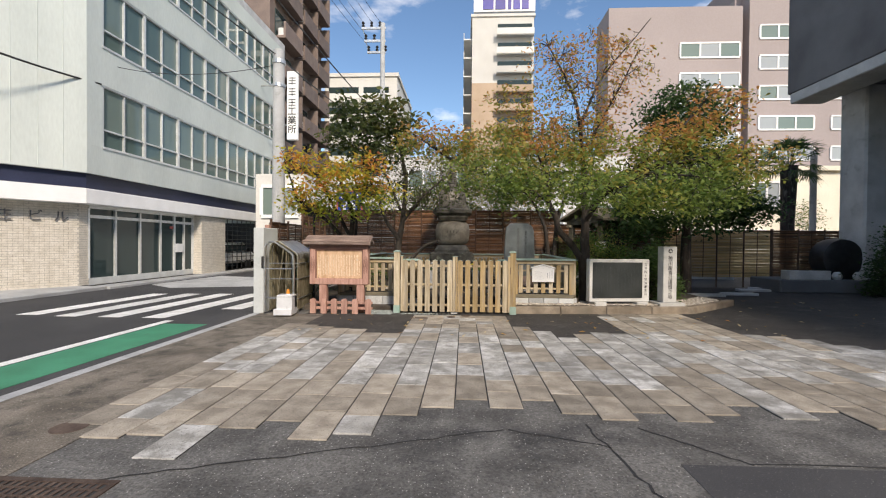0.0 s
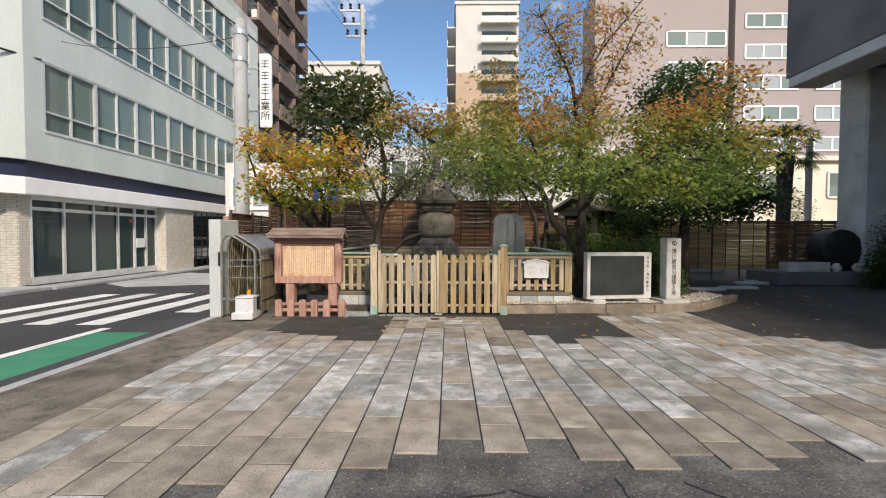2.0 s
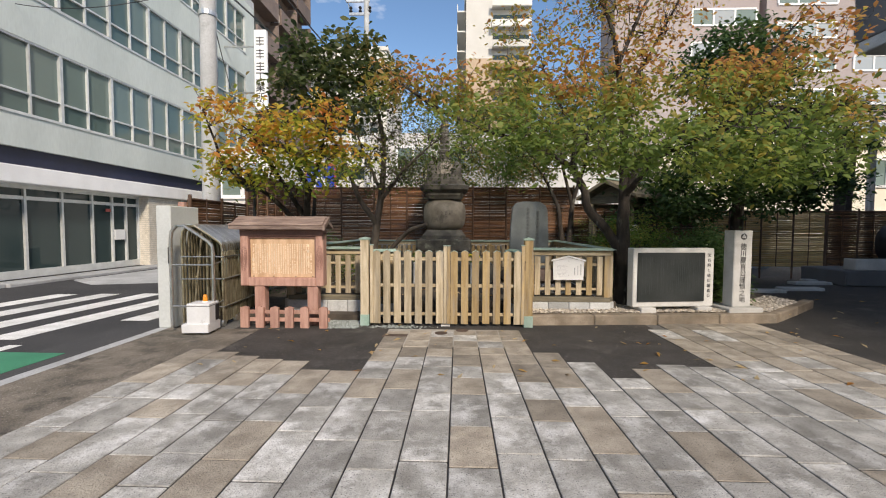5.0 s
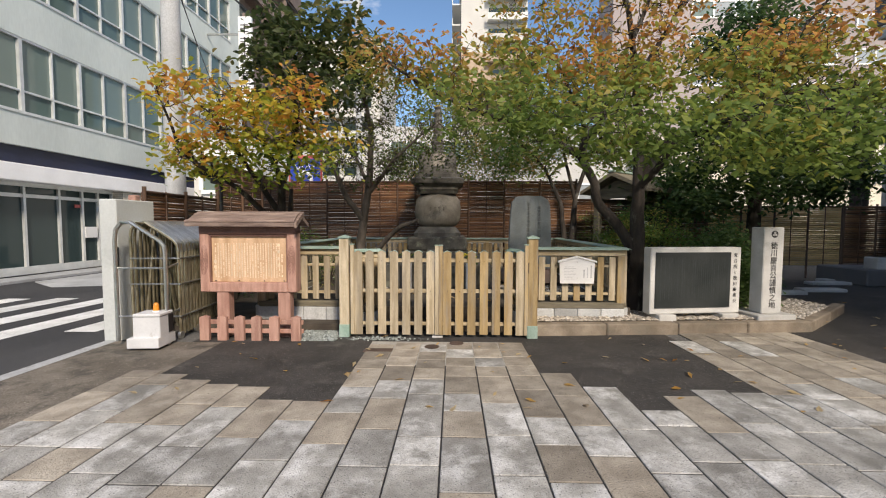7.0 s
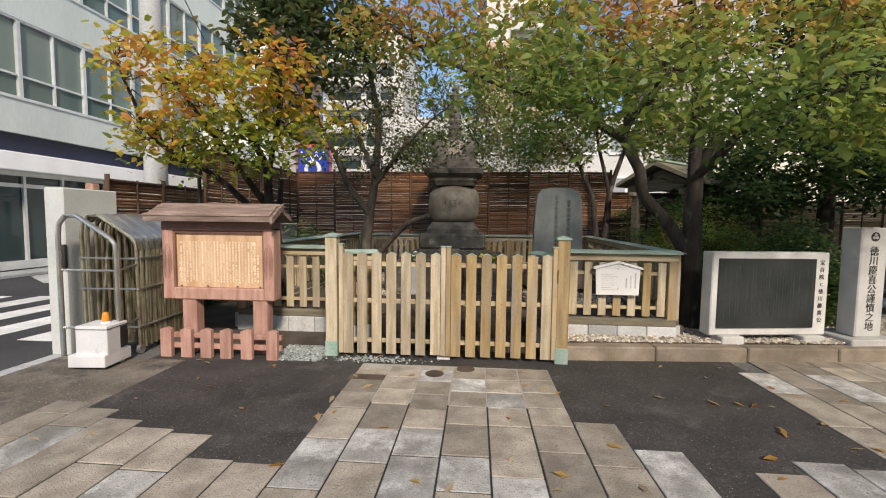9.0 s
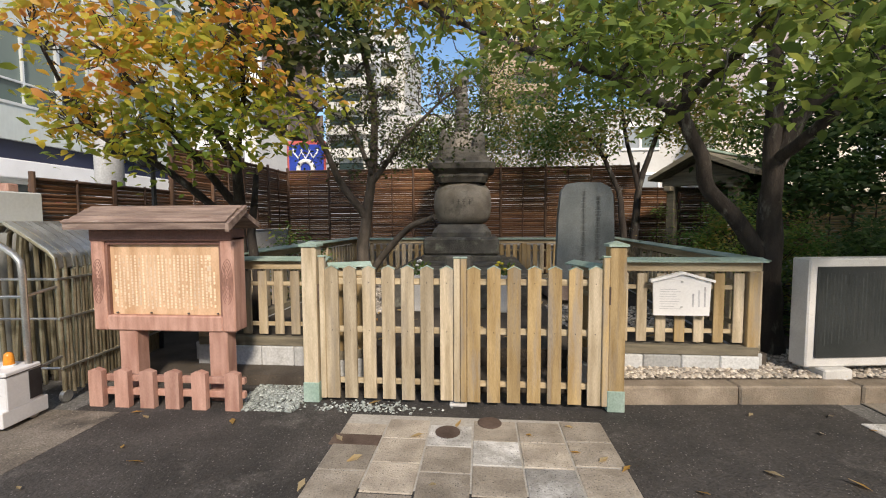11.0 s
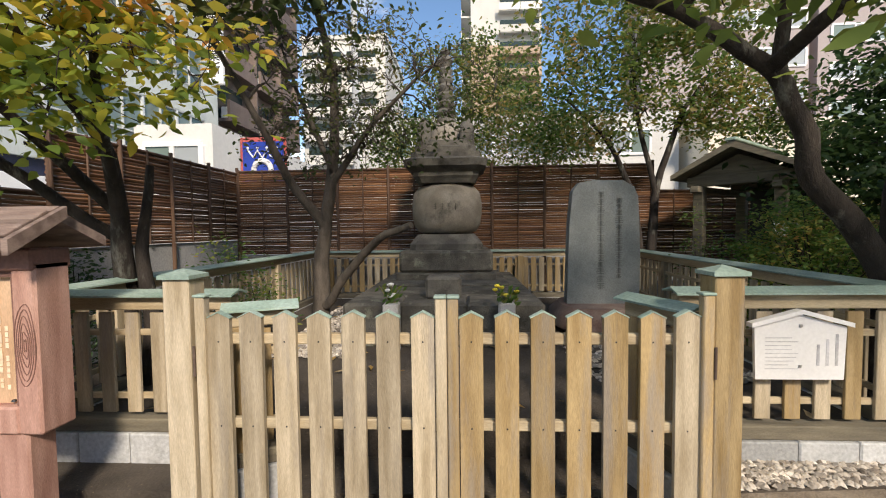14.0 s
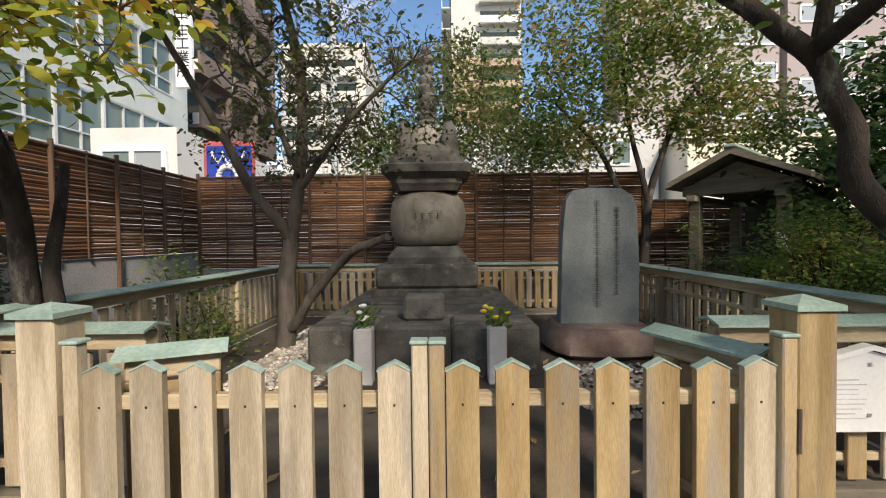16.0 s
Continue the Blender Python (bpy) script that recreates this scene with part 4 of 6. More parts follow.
def pebbles(name, label, material, n, area, z, r0, r1, seed):
    rng = random.Random(seed)
    g = Geo()
    for _ in range(n):
        x, y = area(rng)
        r = rng.uniform(r0, r1)
        m = pose(x, y, z + r * 0.3, rng.uniform(-25, 25), rng.uniform(-25, 25), rng.uniform(0, 360))
        a, b, c = r * rng.uniform(0.8, 1.4), r * rng.uniform(0.7, 1.0), r * rng.uniform(0.4, 0.75)
        q = 0.68
        vs = [m @ Vector(p) for p in ((a, 0, 0), (q * a, q * b, 0), (0, b, 0), (-q * a, q * b, 0), (-a, 0, 0), (-q * a, -q * b, 0), (0, -b, 0), (q * a, -q * b, 0), (a * .45, 0, c), (0, b * .45, c), (-a * .45, 0, c), (0, -b * .45, c))]
        g.add(vs, [(8, 9, 10, 11), (0, 1, 8), (1, 2, 9, 8), (2, 3, 9), (3, 4, 10, 9), (4, 5, 10), (5, 6, 11, 10), (6, 7, 11), (7, 0, 8, 11)])
    return solid(name, g, material, label, "gravel", "stuff")


def strip(rng):
    x = rng.uniform(1.15, 6.2)
    y0 = 9.37 + 0.085 * (x - 1.15) if x < 5.05 else 9.72 + 0.8 * (x - 5.05)
    return x, y0 + rng.random() ** 1.2 * (0.42 if x < 2.6 else 0.75)


pebbles("gravel_strip", "pale mixed pebbles between kerb and fence", PEBBLE, 5600, strip, 0.158, 0.014, 0.03, 1)
pebbles("gravel_patch", "grey-green pebbles beside the gate post", PEBBLE_G, 2400, lambda r: (r.uniform(-2.05, -1.5), 8.85 + 0.78 * r.random()), 0.0, 0.007, 0.016, 2)
pebbles("white_gravel", "white pebbles on the enclosure floor", PEBBLE, 2600, lambda r: (r.uniform(-2.1, -1.25), r.uniform(11.2, 14.0)), 0.283, 0.018, 0.034, 3)
pebbles("white_gravel", "white pebbles on the enclosure floor", PEBBLE, 900, lambda r: (r.uniform(0.9, 2.3), r.uniform(10.6, 11.9)), 0.283, 0.018, 0.034, 4)
pebbles("gate_grit", "white grit gathered under the gate", PEBBLE_G, 260, lambda r: (r.gauss(-0.95, 0.25), r.gauss(8.98, 0.05)), 0.0, 0.006, 0.016, 5)


# ---- grave monument ----
MX, MY = -0.38, 14.15
tomb = thing("gorinto_monument", "weathered tiered stone grave tower with a pale round drum", "monument", (MX, MY, 0.28))
part("base_block", Geo().box(-0.74, 0.74, -0.74, 0.74, 0.22, 0.60, 0.02).box(-0.70, 0.70, -0.7, 0.7, 0.602, 0.93, 0.04), STONE, tomb)
part("drum_seat", Geo().lathe([(0.56, 0.93), (0.56, 1.02), (0.5, 1.1), (0.44, 1.17)], 32, square=1.0), STONE_M, tomb)
part("drum", Geo().lathe([(0.36, 1.17), (0.47, 1.21), (0.54, 1.32), (0.565, 1.5), (0.565, 1.66), (0.54, 1.82), (0.46, 1.92), (0.36, 1.96)], 40), STONE_L, tomb, "pale rounded stone drum with faint carving", 60)
bars = Geo()
for i in range(4):
    x = -0.15 + 0.1 * i
    for k in range(3):
        z = 1.56 + 0.03 * k
        bars.box(x - 0.03, x + 0.03, -math.sqrt(0.567 ** 2 - x * x) - 0.001, -0.5, z, z + 0.008)
    bars.box(x - 0.005, x + 0.005, -math.sqrt(0.567 ** 2 - x * x) - 0.001, -0.5, 1.54, 1.64)
tagged(part("drum_carving", bars, STONE_M, tomb), kind="stuff")
part("eave", Geo().lathe([(0.44, 1.96), (0.47, 2.02), (0.5, 2.06), (0.5, 2.12), (0.62, 2.2), (0.64, 2.3), (0.55, 2.34)], 32, square=1.0), STONE_M, tomb)
part("stepped_roof", Geo().lathe([(0.53, 2.34), (0.53, 2.42), (0.47, 2.43), (0.47, 2.51), (0.45, 2.52), (0.45, 2.6), (0.4, 2.62)], 32, square=1.0), STONE_M, tomb)
for sx in (-1, 1):
    for sy in (-1, 1):
        part("corner_petal", Geo().lathe([(0.11, 2.6), (0.12, 2.72), (0.1, 2.84), (0.03, 2.96)], 14, (sx * 0.33, sy * 0.33, 0), 0.4), STONE_M, tomb, "", True)
part("lotus_bowl", Geo().lathe([(0.26, 2.6), (0.28, 2.72), (0.22, 2.86), (0.17, 2.95)], 24), STONE_L, tomb, "", True)
part("spire", Geo().lathe([(p, 2.95 + 0.045 * i) for i, p in enumerate((0.16, 0.16, 0.13, 0.155, 0.155, 0.12, 0.148, 0.148, 0.115, 0.14, 0.14, 0.11, 0.13, 0.13, 0.1, 0.12, 0.12, 0.09, 0.11, 0.11, 0.08, 0.1, 0.13, 0.1, 0.06, 0.09, 0.06, 0.02))], 20), STONE_M, tomb, "", 30)
plat = thing("stone_platform", "dark mossy stone block platform under the grave tower", "platform", (MX, 0, 0.28))
blocks = [(-1.03, -0.42), (-0.42, 0.3), (0.3, 1.12)]
for a, b in blocks:
    part("stone_block", Geo().box(a + .004, b - .004, 11.6, 12.2, -0.02, 0.47, 0.03), STONE, plat)
for j in range(3):
    for a, b in ((-1.03, -0.1), (-0.1, 1.12)):
        part("stone_block", Geo().box(a + .004, b - .004, 12.204 + 0.9 * j, 13.1 + 0.9 * j, -0.02, 0.465 + random.uniform(-.004, .004), 0.03), STONE, plat)
part("stone_block", Geo().box(-0.85, 0.9, 12.95, 14.95, 0.44, 0.5, 0.02), STONE, plat)
solid("incense_stone", Geo().box(-0.2, 0.2, -0.15, 0.15, 0, 0.25, 0.03), STONE_M, "rough grey stone block before the grave tower", "stone", at=(-0.34, 12.0, 0.748))
for x, petals, label in ((-0.85, PETAL_W, "stone flower holder with white chrysanthemums"), (0.32, PETAL_Y, "stone flower holder with yellow chrysanthemums")):
    v = thing("flower_holder", label, "vase", (x, 11.45, 0.28), group="flower holders")
    part("stone_post", Geo().box(-0.08, 0.08, -0.08, 0.08, 0, 0.5, 0.012), GRAN_W, v)
    st, lv = Geo(), Geo()
    for i in range(12):
        e = Vector((random.uniform(-0.13, 0.13), random.uniform(-0.08, 0.08), 0.5 + random.uniform(0.06, 0.19)))
        st.tube([(0, 0, 0.49), e], 0.004, 4)
        for k in range(3):
            c = e * random.uniform(0.75, 1) + Vector((random.uniform(-.05, .05), random.uniform(-.05, .05), 0))
            lv.add([c, c + Vector((.03, .01, .012)), c + Vector((.05, 0, .05)), c + Vector((.01, .02, .035))], [(0, 1, 2, 3)])
        if i < 6:
            part("flower", Geo().lathe([(0.008, 0), (0.026, 0.01), (0.03, 0.022), (0.012, 0.034)], 9, e), petals, v)
    part("stem", st, SHRUB, v)
    part("leaves", lv, SHRUB, v)
part_stele = thing("grave_stele", "upright grey slate stele with carved writing on a reddish stone base", "stele", (1.6, 12.6, 0.28))
part("stele_base", Geo().lathe([(0.5, -0.02), (0.62, 0.06), (0.6, 0.2), (0.5, 0.3)], 18, square=0.55), REDSTONE, part_stele, "rough reddish stone base", 40)
part("slab", Geo().prism([(-0.43, 0.27), (0.45, 0.27), (0.46, 0.9), (0.43, 1.62), (0.38, 1.74), (0.25, 1.82), (-0.1, 1.83), (-0.28, 1.8), (-0.36, 1.7), (-0.4, 1.3)], 0.17, pose(0, 0.085, 0, 90)), SLATE, part_stele)
g = Geo()
for col, (z0, z1) in ((-0.02, (0.5, 1.68)), (0.2, (0.6, 1.6))):
    z = z1
    while z > z0:
        s = random.uniform(0.05, 0.075)
        for k in range(4):
            g.box(col - s * random.uniform(.4, .7), col + s * random.uniform(.4, .7), -0.088, -0.084, z - s * k * .3 - .007, z - s * k * .3 + .005)
        g.box(col - .008, col + .008, -0.088, -0.084, z - s, z)
        z -= s * 1.35
tagged(part("carved_writing", g, SLATE_INK, part_stele), kind="stuff")


# ---- bamboo fences ----
def bamboo_fence(name, label, p0, p1, z0, z1, posts, slat, pitch=0.042, wall=None, legs=False, r=0.0205):
    v = Vector((p1[0] - p0[0], p1[1] - p0[1]))
    L, a = v.length, math.degrees(math.atan2(v.y, v.x))
    f = thing(name, label, "fence", (p0[0], p0[1], 0), a)
    n = int((z1 - z0) / pitch)
    seg = max(1, round(L / posts))
    w = L / seg
    sl = Geo().tube([(0.0, 0, 0), (w * 0.5, 0.004, 0.002), (w, 0, 0)], r, 6).mesh("bamboo_slat")
    sl.materials.append(slat)
    for i in range(seg):
        for k in range(n):
            o = part("bamboo_slat", sl, slat, f)
            o.matrix_basis = pose(i * w, random.uniform(-.006, .006), z0 + (k + 0.5) * (z1 - z0) / n + random.uniform(-.0025, .0025), 0, random.uniform(-.12, .12), 0)
    for i in range(seg + 1):
        part("post", Geo().tube([(i * w, -0.03, 0 if (legs or i % 2 == 0) else z0), (i * w, -0.03, z1 + 0.07)], 0.028, 8), BAMBOO_P, f)
        if i < seg:
            part("batten", Geo().tube([(i * w + w / 2, -0.025, z0), (i * w + w / 2, -0.025, z1 + 0.03)], 0.014, 6), BAMBOO_P, f)
    part("top_rail", Geo().tube([(0, -0.02, z1), (L, -0.02, z1)], 0.02, 8), BAMBOO_P, f)
    return f


bamboo_fence("bamboo_fence", "dark brown horizontal bamboo screen behind the grave", (-4.4, 15.12), (3.3, 15.12), 1.08, 2.66, 0.95, BAMBOO, 0.043, r=0.0222)
bamboo_fence("bamboo_fence", "dark brown horizontal bamboo screen on a grey wall", (-4.42, 11.4), (-4.42, 15.1), 1.37, 2.62, 0.95, BAMBOO, 0.043, r=0.0222)
bamboo_fence("bamboo_fence", "low dark bamboo screen on a grey wall", (-4.42, 9.5), (-4.42, 11.38), 1.37, 1.95, 0.95, BAMBOO, 0.043, r=0.0222)
bamboo_fence("bamboo_fence", "dark bamboo screen continuing behind the shelter", (3.32, 15.3), (7.2, 15.9), 0.6, 2.2, 1.0, BAMBOO, 0.05, r=0.0262)
bamboo_fence("bamboo_fence", "light brown bamboo screen on short legs", (7.3, 16.0), (11.1, 16.0), 0.36, 2.05, 0.95, BAMBOO_L, 0.055, legs=True, r=0.0288)
bamboo_fence("bamboo_fence", "dark reddish bamboo screen beside the driveway", (11.15, 16.0), (17.5, 16.0), 0.36, 2.05, 0.95, BAMBOO, 0.055, legs=True, r=0.0288)
solid("wall_west", Geo().box(-4.6, -4.44, 9.43, 15.3, -0.05, 1.36, 0.01), PLASTER, "grey rendered retaining wall under the bamboo screen", "wall", "structure")
solid("wall_north", Geo().box(-4.6, 3.3, 15.16, 15.34, -0.05, 1.07, 0.01), PLASTER, "grey rendered low wall under the bamboo screen", "wall", "structure")

# ---- roadside things ----
pier = thing("gate_pier", "grey concrete gate pier beside the road", "pier")
part("shaft", Geo().box(-4.42, -4.2, 8.74, 9.42, 0, 1.8, 0.012), PIERC, pier)
solid("pier_stub", Geo().box(-4.4, -4.3, 9.2, 9.3, 1.8, 1.88, 0.01), PINK, "small reddish block on the pier", "block")
part("latch", Geo().box(-4.24, -4.19, 8.71, 8.76, 0.95, 1.2, 0.01), DARK, pier, "black latch plate")
acc = thing("accordion_gate", "folded stainless steel accordion gate with sloped hoop tops", "gate", (-3.82, 8.78, 0), 5)
PROFILE = ((-0.28, 0.06), (-0.28, 1.3), (-0.265, 1.42), (-0.2, 1.5), (-0.1, 1.51), (0.0, 1.45), (0.24, 1.28), (0.29, 1.22), (0.3, 1.12), (0.3, 0.06))
def hoop(y, r, lean=0.0):
    return Geo().tube([(x, y + lean * (z / 1.5), z) for x, z in PROFILE], r, 8)
for i in range(15):
    y = 0.1 + 0.085 * i
    part("hoop", hoop(y, 0.019, random.uniform(-.05, .02)), BRASSY, acc, "", True)
    cover = Geo()
    for x, z in PROFILE[2:9]:
        cover.v += [(x * 1.04, y - 0.03, z + 0.022), (x * 1.04, y + 0.045, z + 0.022), (x, y + 0.045, z + 0.014), (x, y - 0.03, z + 0.014)]
    for k in range(6):
        a = 4 * k
        cover.f += [(a, a + 4, a + 5, a + 1), (a + 2, a + 6, a + 7, a + 3), (a + 1, a + 5, a + 6, a + 2), (a + 3, a + 7, a + 4, a)]
    part("hoop_cover", cover, STEEL, acc, "stainless strap over the hoop top", True)
    part("slat", Geo().tube([(0.3, y + 0.03, 0.08), (0.3, y + 0.06, 1.12)], 0.016, 6), BRASSY, acc)
    part("slat", Geo().tube([(-0.05 + random.uniform(-.15, .15), y + 0.05, 0.1), (-0.02 + random.uniform(-.1, .1), y + 0.02, 1.42)], 0.018, 6), BRASSY, acc)
for z in (0.3, 0.72, 1.05):
    part("tie_bar", Geo().tube([(0.325, 0.05, z), (0.325, 1.35, z)], 0.011, 6), STEEL, acc)
    part("tie_bar", Geo().tube([(-0.29, 0.06, z), (0.31, 0.06, z)], 0.011, 6), STEEL, acc)
part("lead_frame", hoop(-0.2, 0.024), STEEL, acc, "", True)
for z in (0.36, 0.95):
    part("lead_brace", Geo().tube([(-0.28, -0.2, z), (0.3, -0.2, z)], 0.013, 6), STEEL, acc)
    part("lead_brace", Geo().tube([(0.3, -0.2, z), (0.3, 0.1, z + 0.04)], 0.013, 6), STEEL, acc)
box = part("drive_box", Geo().box(0.03, 0.34, -0.42, -0.14, 0.14, 0.43, 0.008), BOXW, acc, "white painted drive box with scuffed paint")
part("box_skirt", Geo().box(-0.02, 0.34, -0.46, -0.1, 0.03, 0.15, 0.006), BOXW, box)
part("lid_seam", Geo().box(0.026, 0.344, -0.424, -0.136, 0.395, 0.401), DARK, box)
part("dark_side_plate", Geo().box(0.34, 0.346, -0.25, -0.15, 0.17, 0.39, 0.002), DARK, box)
part("beacon_base", Geo().lathe([(0.04, 0.43), (0.04, 0.445)], 14, (0.21, -0.26, 0)), WHITE, box)
part("beacon", Geo().lathe([(0.034, 0.445), (0.034, 0.47), (0.03, 0.51), (0.024, 0.53), (0.008, 0.54)], 14, (0.21, -0.26, 0)), ORANGE, box, "orange warning beacon", True)
for y in (-0.2, 0.1, 0.5, 0.9, 1.3):
    w = part("caster", Geo().lathe([(0.03, -0.02), (0.05, -0.018), (0.05, 0.018), (0.03, 0.02)], 14), STEEL, acc)
    w.matrix_basis = pose(0.3, y, 0.05, 0, 90, 0)

nb = thing("notice_board", "reddish wooden notice board with a shingle roof and faded writing", "notice board", (-2.665, 9.0, 0))
for x in (-0.37, 0.47):
    part("leg", Geo().box(x - 0.085, x + 0.085, 0.0, 0.14, 0, 0.62, 0.01), PINK, nb)
part("frame", Geo().box(-0.665, -0.54, -0.02, 0.16, 0.6, 1.40, 0.012).box(0.53, 0.65, -0.02, 0.16, 0.6, 1.40, 0.012).box(-0.54, 0.53, -0.018, 0.16, 0.6, 0.73, 0.01), PINK, nb)
part("head_beam", Geo().box(-0.665, 0.65, -0.03, 0.17, 1.36, 1.46, 0.01), PINK_TRIM, nb)
bd = part("board", Geo().box(-0.54, 0.53, 0.03, 0.08, 0.73, 1.36, 0.004), BOARD, nb)
part("inner_trim", Geo().box(-0.54, 0.53, 0.0, 0.03, 1.33, 1.36, 0.003).box(-0.54, -0.52, 0.0, 0.03, 0.73, 1.33).box(0.51, 0.53, 0.0, 0.03, 0.73, 1.33), PINK_TRIM, nb)
for i in range(26):
    x = -0.47 + 0.0365 * i
    z = 1.24 if i not in (25,) else 1.1
    g = Geo()
    while z > 0.8:
        s = random.uniform(0.016, 0.026)
        if random.random() < 0.93:
            g.box(x - .008, x + .008, 0.0275, 0.029, z - s, z)
        z -= s + 0.006
    tagged(part("text_column", g, INK_PALE, bd), kind="stuff")
for x, zs in ((0.40, (1.22, 1.13, 1.04, 0.95)), (-0.475, (1.0, 0.93, 0.86))):
    for z in zs:
        part("character", Geo().box(x - .018, x + .018, 0.026, 0.0285, z - .02, z + .02), INK_PALE, bd)
for x in (-0.47, -0.15, 0.2, 0.47):
    part("nail", Geo().lathe([(0.012, 0), (0.008, 0.008)], 8, (x, 0.02, 0.745)), DARK, bd)
for cx in (0.59, -0.602):                # whorls of grain on both stiles
    g = Geo()
    for k in range(6):
        pts = [(cx + (0.006 + .009 * k) * math.cos(a), -0.0205, 1.02 + (0.03 + 0.032 * k) * math.sin(a) + 0.01 * math.sin(3 * a + k)) for a in [i * math.pi / 12 for i in range(25)]]
        g.tube(pts, 0.0028, 4, False)
    part("grain_whorl", g, PINK_TRIM, nb)
roof = part("board_roof", Geo().add(
    [(-0.77, -0.15, 1.46), (0.71, -0.15, 1.46), (0.68, 0.08, 1.59), (-0.7, 0.08, 1.59), (-0.77, -0.15, 1.51), (0.71, -0.15, 1.51), (0.68, 0.08, 1.635), (-0.7, 0.08, 1.635), (-0.77, 0.31, 1.46), (0.71, 0.31, 1.46), (-0.77, 0.31, 1.51), (0.71, 0.31, 1.51)],
    [(0, 1, 5, 4), (4, 5, 6, 7), (7, 6, 11, 10), (8, 10, 11, 9), (3, 2, 1, 0), (8, 9, 2, 3), (0, 4, 7, 3), (1, 2, 6, 5), (3, 7, 10, 8), (2, 9, 11, 6)]), PINK_ROOF, nb)
for k in range(6):
    a = k / 6
    part("roof_board", Geo().box(-0.77 + .06 * a + random.uniform(-.015, .015), 0.7 - .02 * a + random.uniform(-.02, .01), 0, 0.05, 0.0, 0.012 + random.uniform(0, .006), 0.003, pose(0, -0.155 + 0.04 * k, 1.513 + 0.0217 * k, 27 + random.uniform(-3, 3))), PINK_ROOF, roof)
part("barge_board", Geo().prism([(-0.19, 1.44), (0.08, 1.6), (0.08, 1.655), (-0.19, 1.505)], 0.03, Matrix(((0, 0, 1, 0.7), (1, 0, 0, 0), (0, 1, 0, 0), (0, 0, 0, 1)))), PINK_ROOF, nb)
nb.scale = (0.965, 1, 1)
lowp = thing("low_picket_fence", "low reddish wooden picket fence in front of the notice board", "fence", (-2.58, 8.86, 0))
for z in (0.085, 0.2):
    part("rail", Geo().box(-0.68, 0.66, 0.02, 0.06, z, z + 0.055, 0.005), PINK, lowp)
for i, x in enumerate((-0.6, -0.37, -0.15, 0.07, 0.3, 0.58)):
    part("picket", picket(x - 0.06, x + 0.06, -0.03, 0.02, 0, 0.32, 0.02), PINK, lowp)
# stone notice and pillar on the gravel
bl = thing("stone_plaque", "dark plaque in a pale granite frame with black writing", "plaque", (3.42, 9.62, 0.1), 8)
part("frame", Geo().box(-0.64, 0.75, 0.02, 0.2, 0.13, 1.08, 0.012), GRAN_W, bl)
pl = part("plaque", Geo().box(-0.57, 0.575, 0.0, 0.04, 0.22, 1.01, 0.003), BLACK_ST, bl)
for i in range(34):
    x = -0.53 + 0.0325 * i
    part("text_column", Geo().box(x - .006, x + .006, -0.0006, 0.002, 0.3 + random.random() * .08, 0.95), BLACK_TX, pl)
for x in (-0.4, 0.56):
    part("foot", Geo().box(x - 0.13, x + 0.13, -0.05, 0.28, -0.03, 0.13, 0.012), GRAN_W, bl)
for k, ch in enumerate("宝台院と徳川慶喜公"):
    lettering("title_character", ch, 0.062 if ch != "と" else 0.045, pose(0.66, 0.018, 0.965 - 0.083 * k, 90), INK, bl, 0.002)
pil = thing("stone_marker", "tall pale granite marker post with carved black writing", "stone marker", (4.59, 9.86, 0.1), 8)
part("base", Geo().box(-0.3, 0.3, -0.24, 0.3, -0.03, 0.12, 0.012), GRAN_W, pil)
part("shaft", Geo().box(-0.16, 0.16, -0.13, 0.1, 0.12, 1.37, 0.012), GRAN_W, pil)
lettering("inscription", "徳\n川\n慶\n喜\n公\n謹\n慎\n之\n地", 0.112, pose(0.0, -0.132, 0.67, 90), INK, pil, 0.003, 0.96)
crest = part("crest", Geo().lathe([(0.052, 0), (0.052, 0.004)], 20).mesh("crest"), INK, pil)
crest.matrix_basis = pose(0, -0.131, 1.27, 90)
for a in (90, 210, 330):
    part("crest_leaf", Geo().lathe([(0.017, 0.0045), (0.017, 0.006)], 12, (0.021 * math.cos(radians(a)), 0.021 * math.sin(radians(a)), 0)), GRAN_W, crest)
# floodlight, shelter, planters
fl = thing("floodlight", "black floodlight on a slim post behind the notice board", "floodlight", (-3.61, 10.1, 0.1))
part("post", Geo().tube([(0, 0, 0), (0, 0, 2.02)], 0.025, 8), DARK, fl)
part("control_box", Geo().box(-0.14, 0.03, -0.06, 0.05, 2.02, 2.22, 0.01), DARK, fl)
lp = part("lamp_head", Geo().lathe([(0.05, -0.14), (0.07, 0.0), (0.11, 0.06), (0.11, 0.1)], 18), DARK, fl, "", 40)
lp.matrix_basis = pose(-0.26, -0.05, 2.2, 65, 0, -50)
part("lens", Geo().lathe([(0.095, 0.1), (0.095, 0.104)], 18), GLASS_L, lp)
part("lamp_arm", Geo().tube([(-0.13, 0, 2.12), (-0.22, -0.03, 2.2)], 0.015, 6), DARK, fl)
sh = thing("shelter", "small open timber shelter with a gabled dark roof", "shelter", (4.42, 13.96, 0.18), -50)
for x in (-0.5, 0.5):
    for y in (-0.85, 0.85):
        part("post", Geo().box(x - .07, x + .07, y - .07, y + .07, -0.1, 2.25, 0.01), WOOD_OLD, sh)
for y in (-0.85, 0.85):
    part("beam", Geo().box(-0.66, 0.66, y - .07, y + .07, 2.2, 2.36, .01), WOOD_OLD, sh)
    part("gable_board", Geo().prism([(-0.6, 2.36), (0.6, 2.36), (0, 2.68)], 0.04, pose(0, y + 0.02, 0, 90)), WOOD_OLD, sh)
